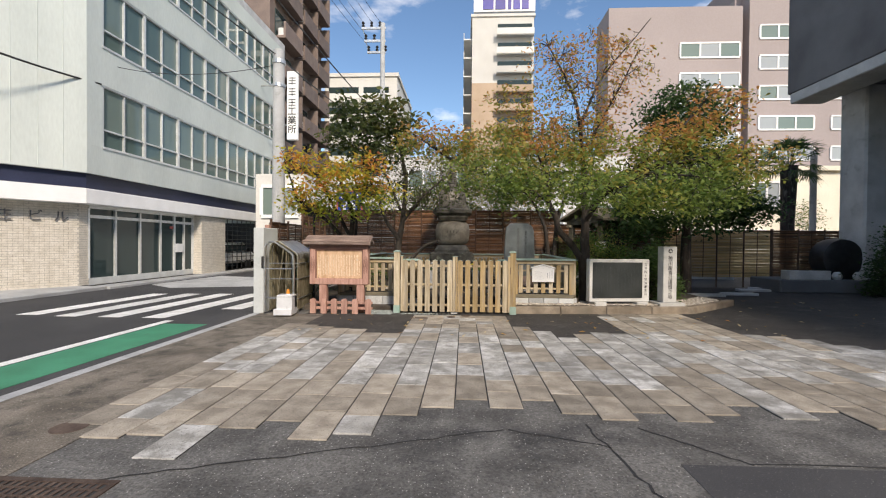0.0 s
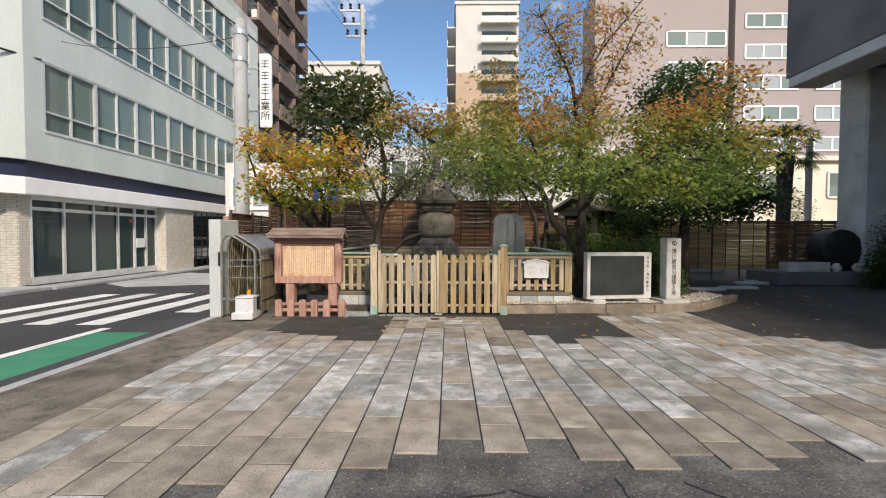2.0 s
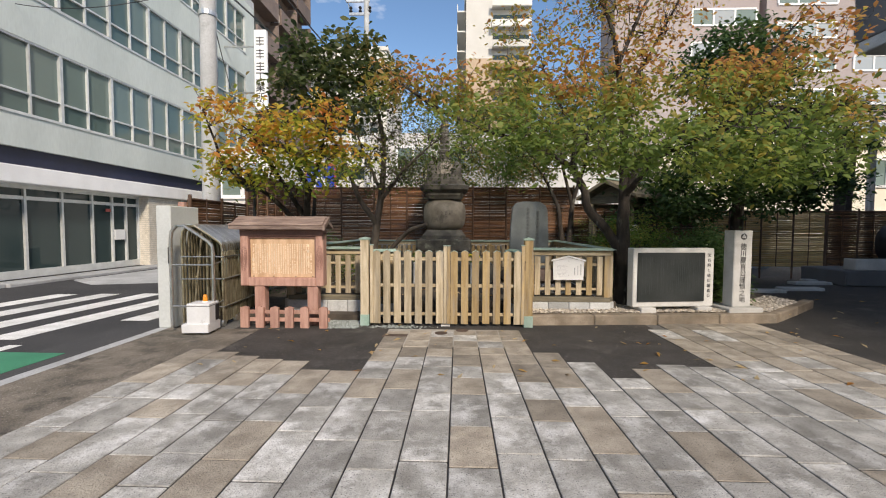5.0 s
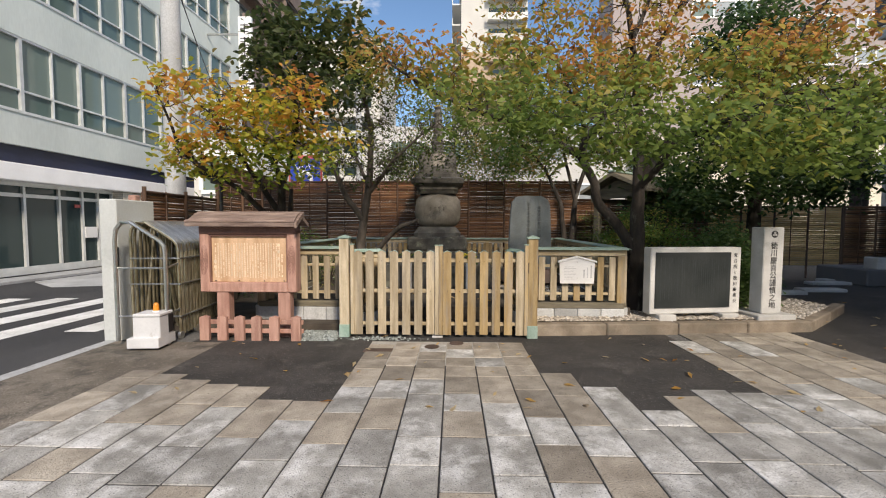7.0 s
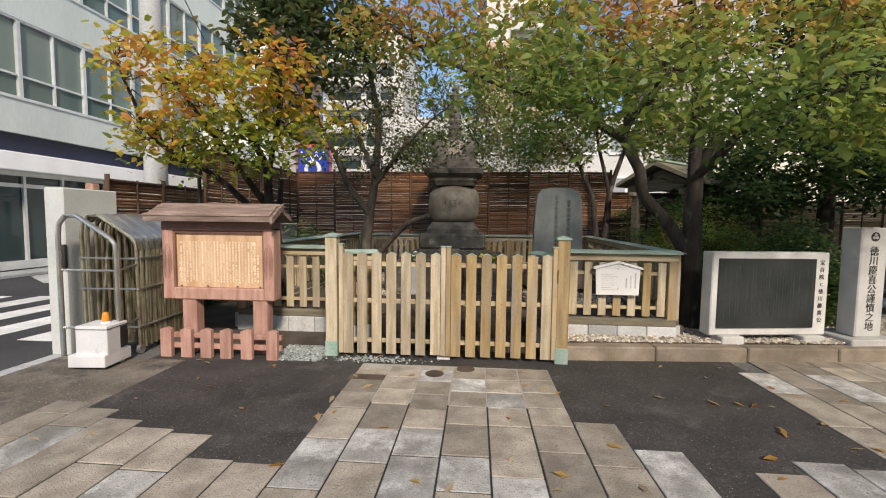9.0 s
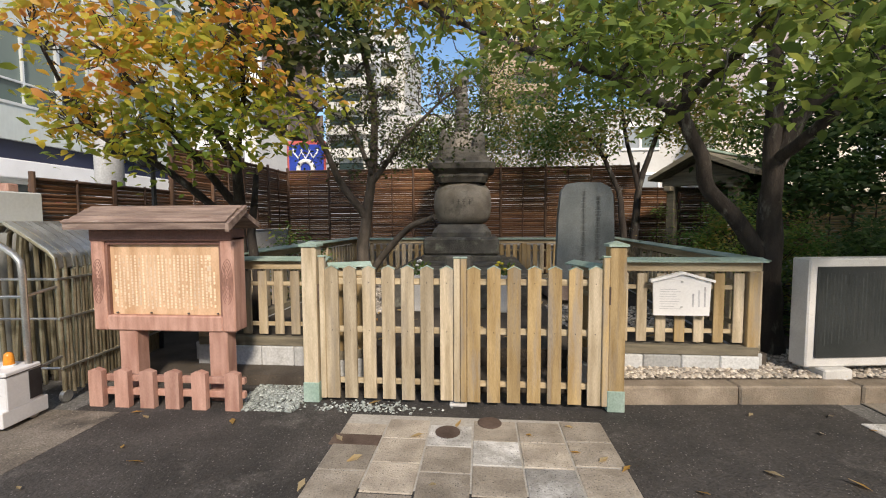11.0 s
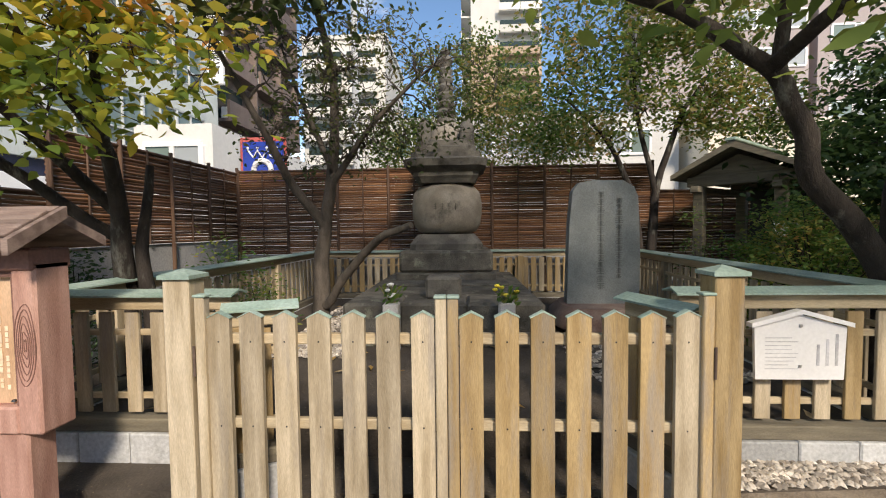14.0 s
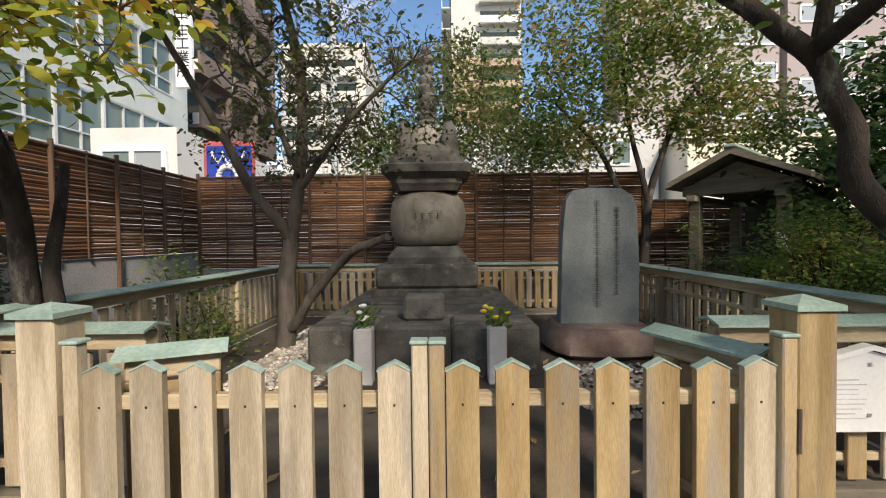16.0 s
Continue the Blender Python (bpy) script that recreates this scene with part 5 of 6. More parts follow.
for x in (-0.5, 0.5):
    part("side_beam", Geo().box(x - .06, x + .06, -1.05, 1.05, 2.1, 2.2, .01), WOOD_OLD, sh)
rf = part("roof", Geo().add([(-0.8, -1.15, 2.32), (0, -1.15, 2.76), (0.8, -1.15, 2.32), (0.8, 1.15, 2.32), (0, 1.15, 2.76), (-0.8, 1.15, 2.32), (-0.8, -1.15, 2.4), (0, -1.15, 2.86), (0.8, -1.15, 2.4), (0.8, 1.15, 2.4), (0, 1.15, 2.86), (-0.8, 1.15, 2.4)],
     [(0, 6, 7, 1), (1, 7, 8, 2), (6, 11, 10, 7), (7, 10, 9, 8), (0, 1, 4, 5), (1, 2, 3, 4), (2, 8, 9, 3), (5, 11, 6, 0), (5, 4, 10, 11), (4, 3, 9, 10)]), WOOD_OLD, sh)
part("ridge_cap", Geo().box(-0.07, 0.07, -1.17, 1.17, 2.85, 2.9, 0.01), COPPER, rf)
# flat black panel inside the shelter, just before its rear posts
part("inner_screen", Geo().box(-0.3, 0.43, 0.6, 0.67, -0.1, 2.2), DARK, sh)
sh.scale = (1, 1, 0.88)
solid("paper_notice", Geo().box(-0.16, 0.16, 0, 0.02, 0, 0.24, 0.003), WHITE, "white paper notice on the shelter post", "notice", at=(4.09, 12.93, 1.35))
for x, w in ((10.5, 1.3), (13.3, 1.6)):
    pt = thing("planter", "long pale concrete planter on the plinth", "planter", (x, 14.25, 0.42), group="planters")
    part("trough", Geo().box(0, w, 0, 0.4, 0, 0.3, 0.02), GRAN_W, pt)
    part("soil", Geo().box(0.04, w - 0.04, 0.04, 0.36, 0.29, 0.305), SOIL, pt)
drum = thing("dark_barrel", "large dark round barrel lying on the plinth", "barrel", (12.5, 14.95, 1.1))
o = part("shell", Geo().lathe([(0.55, -0.35), (0.64, -0.3), (0.68, 0), (0.64, 0.3), (0.55, 0.35)], 32), DARK, drum, "", 30)
o.matrix_basis = pose(0, 0, 0, 90)
part("cradle", Geo().box(-0.4, 0.4, -0.3, 0.3, -0.68, -0.5), DARK, drum)
for x in (12.1, 12.75):
    solid("white_jar", Geo().lathe([(0.08, 0), (0.13, 0.06), (0.14, 0.15), (0.08, 0.24), (0.06, 0.26)], 16), GRAN_W, "small pale jar on the plinth", "jar", at=(x, 14.4, 0.42), smooth=True, group="jars")
for i, (x, y) in enumerate(((7.2, 13.0), (8.4, 13.4), (9.6, 14.6), (10.4, 15.2))):
    solid("stepping_stone", Geo().box(-0.5, 0.5, -0.15, 0.15, -0.02, 0.07, 0.02), CONC, "flat grey stone lying by the bamboo screen", "stone", at=(x, y, 0), group="loose stones")
# blue sign over the fence
bs = thing("blue_sign", "blue sign with a white crown and ring, red edge", "sign", (-4.42, 16.2, 0.75))
part("post", Geo().box(-0.06, 0.06, 0.05, 0.15, -1.07, 2.9), FRAME, bs)
part("edge", Geo().box(-0.72, 0.72, 0.0, 0.12, 2.55, 4.0, 0.03), SIGN_RED, bs)
part("panel", Geo().box(-0.62, 0.66, -0.02, 0.0, 2.6, 3.86, 0.0), BLUE, bs)
g = Geo()
ring = [(0.27 * math.cos(a), -0.04, 2.98 + 0.3 * math.sin(a)) for a in [i * math.pi / 12 for i in range(25)]]
g.tube(ring, 0.085, 8)
part("ring", g, WHITE, bs, "", True)
g = Geo()
cr = [(-0.45, 3.6), (-0.28, 3.38), (-0.15, 3.6), (0, 3.36), (0.15, 3.6), (0.28, 3.38), (0.45, 3.6)]
g.tube([(x, -0.03, z) for x, z in cr], 0.035, 6)
for x in (-0.45, -0.15, 0.15, 0.45):
    g.lathe([(0.01, -.05), (0.05, 0), (0.01, .05)], 10, (x, -0.03, 3.66))
part("crown", g, WHITE, bs)
bs.scale = (0.7, 0.7, 0.7)
# poles, sign board on the building, wires
pole = thing("utility_pole", "grey concrete utility pole beside the road", "utility pole", (-4.82, 10.85, 0))
part("shaft", Geo().tube([(0, 0, 0), (0, 0, 6.45)], [0.17, 0.14], 16), CONC, pole, "", True)
part("band", Geo().lathe([(0.165, 5.5), (0.165, 5.58)], 16), STEEL, pole)
part("band", Geo().lathe([(0.165, 6.1), (0.165, 6.2)], 16), STEEL, pole)
cs = thing("company_sign", "tall white vertical sign with black characters", "sign", (-9.6, 23.3, 0))
part("panel", Geo().box(-0.3, 0.3, 0, 0.2, 7.2, 11.0, 0.02), WHITE, cs)
for z in (8.0, 10.2):
    part("bracket", Geo().box(-2, -0.3, 0.08, 0.14, z, z + 0.08), STEEL, cs)
lettering("sign_writing", "工\n業\n所", 0.5, pose(0, -0.012, 8.25, 90), INK, cs, 0.01, 1.0)
for z in (10.45, 9.85, 9.25):
    g = Geo()
    for k in range(3):
        g.box(-0.19, 0.19, -0.012, -0.002, z - .16 + .15 * k, z - .12 + .15 * k)
    g.box(-0.02, 0.02, -0.012, -0.002, z - .22, z + .22)
    part("sign_shape", g, INK, cs)
ant = thing("utility_pole", "tall slim grey utility pole carrying wires and insulators", "utility pole", (-5.85, 30, 0))
part("shaft", Geo().tube([(0, 0, 0), (0, 0, 17)], [0.2, 0.16], 14), CONC, ant, "", True)
for z, L in ((16.6, 1.5), (15.7, 1.3), (14.9, 1.1)):
    part("crossarm", Geo().box(-L, 0.2, -0.06, 0.06, z, z + 0.14), STEEL, ant)
    for i in range(3):
        x = -L + 0.1 + 0.6 * i
        part("insulator", Geo().lathe([(0.05, 0), (0.12, .1), (0.05, .2), (0.12, .3), (0.05, .4)], 10, (x, 0, z + 0.14)), DARK, ant)
part("stay", Geo().tube([(-1.4, 0, 16.6), (-1.0, 0, 14.9)], 0.03, 6), STEEL, ant)


def wire(a, b, sag, r):
    a, b = Vector(a), Vector(b)
    pts = [a.lerp(b, i / 24) - Vector((0, 0, sag * 4 * (i / 24) * (1 - i / 24))) for i in range(25)]
    solid("overhead_wire", Geo().tube(pts, r, 5), DARK, "black overhead cable strung between poles", "cable", group="overhead cables")


for i, (dx, z) in enumerate(((-1.4, 17.1), (-0.8, 17.1), (-0.2, 17.1), (-1.2, 16.2), (-1.0, 15.4))):
    wire((-5.85 + dx, 30, z), (-8.5 + 0.5 * dx, 4, z - 0.6), 0.5, 0.012)
wire((-5.85, 29.9, 9.4), (-4.82, 10.85, 6.3), 0.3, 0.022)
wire((-5.85, 30, 10.2), (-7.2, 6, 10.5), 0.3, 0.03)
wire((-4.82, 10.85, 5.9), (-10.5, 23, 6.8), 0.2, 0.012)
wire((-4.82, 10.85, 6.1), (-11.4, 13.5, 7.2), 0.25, 0.01)
wire((-11.39, 12.85, 6.4), (-12.5, 6, 6.6), 0.25, 0.03)
wire((-4.82, 10.85, 6.3), (-9.5, -4, 9.5), 0.4, 0.016)
solid("steel_post", Geo().tube([(0, 0, 0), (0, 0, 5.2)], 0.11, 12), CONC, "plain grey steel post behind the bamboo screen", "post", at=(13.5, 17.2, 0))
# ground fittings
gr = thing("drain_grate", "rusty iron drain grate set in the asphalt", "drain", (-2.55, 2.2, 0))
part("frame", Geo().box(-0.42, 0.42, -0.34, -0.3, -0.02, 0.003).box(-0.42, 0.42, 0.3, 0.34, -0.02, 0.003).box(-0.42, -0.38, -0.3, 0.3, -0.02, 0.003).box(0.38, 0.42, -0.3, 0.3, -0.02, 0.003), IRON, gr)
part("pit", Geo().box(-0.38, 0.38, -0.3, 0.3, -0.03, -0.004), DARK, gr)
for i in range(15):
    part("bar", Geo().box(-0.38 + 0.05 * i, -0.355 + 0.05 * i, -0.3, 0.3, -0.005, 0.001), IRON, gr)
for i in range(7):
    part("cross_bar", Geo().box(-0.38, 0.38, -0.28 + 0.085 * i, -0.265 + 0.085 * i, -0.005, 0.002), IRON, gr)
solid("manhole_cover", Geo().lathe([(0.13, 0), (0.13, 0.004), (0.12, 0.005)], 24), IRON, "small round rusty valve cover", "manhole cover", at=(-3.15, 3.25, 0.0))
for x, y in ((-0.25, 8.62), (0.05, 8.78)):
    solid("valve_cover", Geo().lathe([(0.09, 0), (0.09, 0.004), (0.08, 0.006)], 20), IRON, "small round rusty valve cover in the paving", "manhole cover", at=(x, y, 0.007))
solid("meter_lid", Geo().box(-0.17, 0.17, -0.07, 0.07, -0.002, 0.008, 0.002), IRON, "rectangular iron meter lid", "drain", at=(-0.88, 8.47, 0))


# ---- trees and shrubs ----
def crown_mesh(rng, centres, spread, per, size, droop=0.35, flat=0.7):
    """Many small pointed leaves gathered about the twig ends."""
    C = np.repeat(np.array(centres, dtype=float), per, axis=0)
    n = len(C)
    P = C + rng.normal(0, 1, (n, 3)) * np.array([spread, spread, spread * flat])
    a = rng.uniform(0, 2 * np.pi, n)
    d = np.stack([np.cos(a), np.sin(a), rng.normal(-droop, 0.35, n)], 1)
    d /= np.linalg.norm(d, axis=1)[:, None]
    u = np.cross(d, rng.normal(0, 0.55, (n, 3)) + np.array([0, 0, 1.0]))
    u /= np.linalg.norm(u, axis=1)[:, None] + 1e-9
    w = np.cross(u, d)
    s = size * rng.uniform(0.6, 1.25, n)[:, None]
    prof = ((0, 0, 0), (0.3, 0.23, 0.05), (0.62, 0.2, 0.03), (1.0, 0, -0.1), (0.62, -0.2, 0.03), (0.3, -0.23, 0.05))
    V = np.stack([P + s * (k * d + q * u + h * w) for k, q, h in prof], 1).reshape(-1, 3)
    b = np.arange(n)[:, None] * 6
    F = np.concatenate([b + [0, 1, 5], b + [1, 2, 4], b + [1, 4, 5], b + [2, 3, 4]], 1).reshape(-1, 3)
    me = bpy.data.meshes.new("crown")
    me.vertices.add(len(V))
    me.vertices.foreach_set("co", V.ravel())
    me.loops.add(F.size)
    me.loops.foreach_set("vertex_index", F.ravel().astype(np.int32))
    me.polygons.add(len(F))
    me.polygons.foreach_set("loop_start", np.arange(0, F.size, 3, dtype=np.int32))
    me.update(calc_edges=True)
    me.validate()
    return me


def tree(name, label, at, limbs, lobes, leaf, bark, seed, trunk_r=0.11, twigs=150, per=60, spread=0.22, size=0.1, bare=(), droop=0.35, sparse=None):
    """limbs: polylines from the base with start radius; lobes: (centre, radii, share) that the twigs grow into; bare: the same, with few leaves."""
    rng = np.random.default_rng(seed)
    t = thing(name, label, "tree", at)
    nodes = []
    trunk = Geo()
    for pts, r0, r1 in limbs:
        pts = [Vector(p) for p in pts]
        fine = []
        for a, b in zip(pts, pts[1:]):
            for i in range(4):
                fine.append(a.lerp(b, i / 4) + Vector(rng.normal(0, 0.02, 3)) * (1 if i else 0))
        fine.append(pts[-1])
        sm = [fine[0]] + [(fine[i - 1] + fine[i] * 2 + fine[i + 1]) / 4 for i in range(1, len(fine) - 1)] + [fine[-1]]
        rad = [r0 + (r1 - r0) * i / (len(sm) - 1) for i in range(len(sm))]
        trunk.tube(sm, rad, 10)
        nodes += [(p, r) for p, r in zip(sm, rad) if p.z > 0.9]
    part("trunk", trunk, bark, t, "", 60)
    base = len(nodes)
    twig, cents, barec = Geo(), [], []
    for group, out in ((lobes, cents), (bare, barec)):
        for c, r, share in group:
            for _ in range(max(1, int(twigs * share))):
                q = rng.normal(0, 1, 3)
                q = q / np.linalg.norm(q) * rng.uniform(0.25, 1) ** 0.5
                out.append(Vector(c) + Vector(q * np.array(r)))
    for end in sorted(cents + barec, key=lambda p: min((p - n[0]).length for n in nodes[:base])):
        near, r = min(nodes, key=lambda n: (n[0] - end).length + (0.25 if n[1] < 0.008 else 0))
        mid = near.lerp(end, 0.5) + Vector(rng.normal(0, 0.06, 3)) + Vector((0, 0, 0.06))
        r0 = max(0.005, min(r * 0.6, 0.03))
        pts = [near, near.lerp(mid, .6) + Vector(rng.normal(0, .02, 3)), mid, mid.lerp(end, .6) + Vector(rng.normal(0, .02, 3)), end]
        twig.tube(pts, [r0, r0 * .85, r0 * .65, r0 * .5, 0.003], 5, False)
        nodes += [(p, r0 * k) for p, k in zip(pts[1:], (.85, .65, .5, .3))]
    part("branchwork", twig, bark, t)
    me = crown_mesh(rng, [tuple(c) for c in cents] or [(0, 0, 3)], spread, per, size, droop)
    part("crown", me, leaf, t)
    if barec:
        part("sparse_crown", crown_mesh(rng, [tuple(c) for c in barec], spread * 0.8, sparse[1] if sparse else max(2, per // 5), sparse[0] if sparse else size * 0.9, droop), leaf, t)
    return t


tree("cherry_tree", "large spreading cherry tree with green to orange autumn leaves", (2.9, 10.25, 0.08),
     [([(0, 0, 0), (0.0, 0.0, 0.5), (-0.05, -0.05, 0.95), (-0.05, -0.05, 1.5), (-0.05, -0.05, 2.1), (-0.1, -0.05, 3.3), (-0.25, -0.05, 4.7), (-0.95, -0.05, 6.1)], 0.17, 0.015),
      ([(-0.03, -0.04, 0.85), (-0.36, -0.08, 1.42), (-0.68, -0.1, 1.74), (-0.79, -0.12, 2.14), (-0.96, -0.15, 2.45), (-1.28, -0.2, 2.63), (-1.72, -0.25, 2.84), (-2.4, -0.4, 3.0), (-3.3, -0.4, 3.4), (-3.9, -0.1, 3.9)], 0.088, 0.02),
      ([(-0.05, -0.05, 1.9), (0.25, -0.15, 2.6), (0.9, -0.35, 3.05), (2.0, -0.6, 3.3), (3.4, -0.3, 3.45)], 0.085, 0.02),
      ([(0.25, -0.15, 2.6), (1.6, -0.2, 3.6), (2.9, -0.2, 5.1)], 0.05, 0.012),
      ([(-0.05, -0.05, 2.0), (0.1, -0.9, 2.5), (0.5, -1.9, 2.75)], 0.06, 0.02),
      ([(-1.0, -0.16, 2.47), (-1.1, -1.1, 2.6), (-1.2, -1.9, 2.7)], 0.05, 0.015),
      ([(0.9, -0.35, 3.05), (1.4, -1.0, 2.9), (1.8, -1.5, 2.8)], 0.045, 0.012),
      ([(-0.93, -0.14, 2.4), (-0.95, -0.2, 3.0), (-1.5, -0.2, 4.1)], 0.05, 0.012),
      ([(-0.2, -0.05, 4.2), (0.3, -0.05, 5.4), (1.4, -0.05, 6.7)], 0.035, 0.01),
      ([(-0.12, -0.05, 3.6), (0.6, -0.05, 4.9), (1.1, -0.05, 5.9)], 0.035, 0.01)],
     [((-1.3, -1.75, 2.5), (1.0, 0.8, 0.36), 0.8), ((0.1, -1.85, 2.48), (1.0, 0.8, 0.4), 0.9), ((1.4, -1.35, 2.48), (1.1, 0.9, 0.45), 0.9), ((2.6, -0.7, 2.75), (1.0, 0.9, 0.55), 0.8),
      ((-2.4, -1.5, 2.85), (0.9, 0.7, 0.38), 0.55), ((-1.4, -0.85, 3.3), (1.3, 0.8, 0.45), 0.8), ((0.3, -0.85, 3.3), (1.3, 0.8, 0.5), 0.8), ((1.9, -0.65, 3.4), (1.2, 0.8, 0.55), 0.8),
      ((3.7, -0.1, 3.4), (0.95, 0.8, 0.42), 0.45), ((-3.6, -0.1, 3.85), (0.95, 0.7, 0.42), 0.7), ((-2.5, -0.25, 3.65), (0.9, 0.7, 0.45), 0.6), ((-1.4, -0.25, 4.1), (1.0, 0.7, 0.42), 0.55), ((0.0, -0.3, 4.0), (0.8, 0.6, 0.4), 0.35),
      ((1.8, -0.3, 3.9), (0.9, 0.6, 0.5), 0.4), ((2.9, -0.25, 4.5), (0.7, 0.6, 0.6), 0.4)],
     CHERRY, BARK, 11, twigs=95, per=15, spread=0.15, size=0.112, sparse=(0.085, 9),
     bare=(((0.3, -0.05, 5.6), (1.3, 0.6, 0.9), 2.0), ((-0.9, -0.05, 5.5), (0.7, 0.5, 0.9), 0.9), ((-1.9, -0.05, 4.8), (0.7, 0.5, 0.4), 0.4), ((-0.2, -0.05, 4.6), (1.2, 0.6, 0.3), 0.5)))
tree("autumn_tree", "small cherry tree turning yellow and orange", (-2.85, 10.5, 0.08),
     [([(0, 0, 0), (-0.05, 0, 0.8), (0.05, -0.1, 1.5), (0.17, -0.3, 2.0), (0.1, -0.8, 2.6), (-0.1, -1.2, 3.1)], 0.1, 0.02),
      ([(0.12, 0.05, 0), (0.2, 0.02, 0.7), (0.1, 0.0, 1.3), (0.15, 0.1, 2.0)], 0.085, 0.03),
      ([(0.0, -0.05, 1.4), (-0.4, -0.6, 1.95), (-0.9, -1.1, 2.35), (-1.1, -1.3, 3.2)], 0.05, 0.012),
      ([(0.03, -0.1, 1.6), (-0.15, -0.7, 2.2), (-0.4, -1.3, 2.9)], 0.05, 0.015),
      ([(0.1, -0.2, 1.8), (0.5, -0.8, 2.4), (0.9, -1.3, 3.2)], 0.04, 0.012)],
     [((-0.6, -1.2, 3.12), (0.6, 0.5, 0.25), 0.5), ((0.1, -1.3, 2.95), (0.7, 0.5, 0.25), 0.55), ((0.8, -1.3, 3.1), (0.42, 0.4, 0.3), 0.4), ((0.05, -1.1, 2.65), (1.0, 0.6, 0.33), 1.0), ((-0.75, -1.0, 2.42), (0.55, 0.5, 0.28), 0.7),
      ((0.65, -0.9, 2.4), (0.6, 0.5, 0.38), 0.7), ((-0.1, -1.0, 2.15), (0.5, 0.45, 0.3), 0.35), ((1.3, -0.6, 2.4), (0.3, 0.3, 0.4), 0.1), ((-0.9, -1.25, 3.4), (0.2, 0.2, 0.15), 0.12)],
     AUTUMN, BARK, 12, twigs=56, per=14, spread=0.13, size=0.11)
tree("dark_tree", "slender dark green tree with many bare grey twigs", (-2.05, 12.75, 0.28),
     [([(0, 0, 0), (0.03, 0, 0.8), (0.1, 0, 1.4), (0.25, 0, 2.2), (0.3, -0.1, 3.2), (0.1, -0.4, 4.2), (-0.1, -0.9, 4.9)], 0.12, 0.02),
      ([(0.1, 0, 1.3), (-0.25, -0.3, 1.9), (-0.5, -0.8, 2.7), (-0.8, -1.5, 3.8)], 0.07, 0.02),
      ([(0.15, 0, 1.8), (0.8, -0.2, 2.6), (1.6, -0.4, 3.2)], 0.05, 0.015),
      ([(0.2, 0, 2.1), (-0.2, 0.1, 2.9), (-0.5, 0.1, 3.8)], 0.045, 0.012),
      ([(0.1, -0.05, 0.25), (0.5, -0.25, 0.75), (0.95, -0.6, 1.15), (1.35, -0.8, 1.3)], 0.06, 0.04)],
     [((-0.85, -1.7, 4.05), (0.8, 0.6, 0.6), 0.9), ((-0.15, -1.4, 4.6), (0.7, 0.6, 0.55), 0.8), ((-0.35, -1.7, 3.5), (0.7, 0.6, 0.45), 0.4), ((0.5, -0.8, 4.3), (0.7, 0.6, 0.6), 0.45), ((-1.0, -1.6, 4.75), (0.35, 0.35, 0.45), 0.25)],
     DARKLEAF, BARK_L, 13, twigs=85, per=12, spread=0.16, size=0.16, sparse=(0.075, 5),
     bare=(((1.0, -0.3, 2.9), (1.5, 0.9, 0.8), 4.2), ((0.1, 0.0, 2.5), (1.2, 0.6, 0.6), 2.6), ((0.3, -0.2, 3.7), (1.3, 0.7, 0.7), 2.4)))
tree("maple_tree", "slim maple with fine pale green and russet leaves", (2.9, 14.5, 0.1),
     [([(0, 0, 0), (-0.05, 0, 1.0), (-0.15, 0, 2.0), (-0.6, -0.1, 2.8), (-1.3, -0.2, 3.5)], 0.09, 0.02), ([(0.1, 0, 0), (0.15, 0, 1.2), (0.2, 0, 2.1), (0.5, -0.1, 3.2), (1.0, -0.1, 3.9)], 0.1, 0.02), ([(0.2, 0, 2), (-0.1, 0, 3.2), (-0.2, 0, 4.4)], 0.05, 0.02)],
     [((-1.2, -0.2, 3.4), (1.3, 0.7, 0.9), 1.0), ((0.7, -0.2, 3.8), (1.0, 0.7, 0.8), 0.7), ((1.7, 0.0, 3.3), (1.1, 0.6, 0.7), 0.9), ((-0.6, -0.1, 4.6), (1.4, 0.6, 0.8), 0.9), ((0.9, -0.2, 4.9), (1.3, 0.7, 0.8), 0.9)],
     MAPLE, BARK, 14, twigs=110, per=30, spread=0.19, size=0.1)
tree("maple_tree", "pale russet maple rising behind the grave tower", (-0.2, 16.5, 0.0),
     [([(0, 0, 0), (0.05, 0, 1.6), (0.1, 0, 3.0), (0.3, 0, 4.4)], 0.09, 0.02)],
     [((0.9, 0, 3.3), (1.3, 0.6, 0.9), 1.2), ((-0.9, 0, 3.3), (1.1, 0.6, 0.8), 1.0), ((0.2, 0, 4.8), (1.4, 0.6, 0.8), 0.8), ((2.4, 0, 3.6), (0.9, 0.6, 0.8), 0.6)],
     MAPLE, BARK_L, 15, twigs=125, per=44, spread=0.23, size=0.09)
tree("evergreen_tree", "dense dark evergreen tree with a heavy crown", (6.7, 13.2, 0.08),
     [([(0, 0, 0), (0, 0, 1.6), (0.1, 0, 3.0), (0.05, 0, 4.4), (0.0, 0, 5.7)], 0.17, 0.03)],
     [((-0.2, 0, 2.6), (1.9, 1.5, 0.9), 1.4), ((0.1, 0, 3.7), (1.7, 1.4, 0.8), 1.2), ((-0.1, 0, 5.2), (1.35, 1.1, 1.0), 1.2), ((-1.6, -.2, 2.0), (1.2, 1.0, 0.5), 0.5), ((1.5, 0.2, 2.5), (1.1, 1.0, 0.7), 0.8)],
     EVERGREEN, BARK, 16, twigs=100, per=45, spread=0.2, size=0.13)


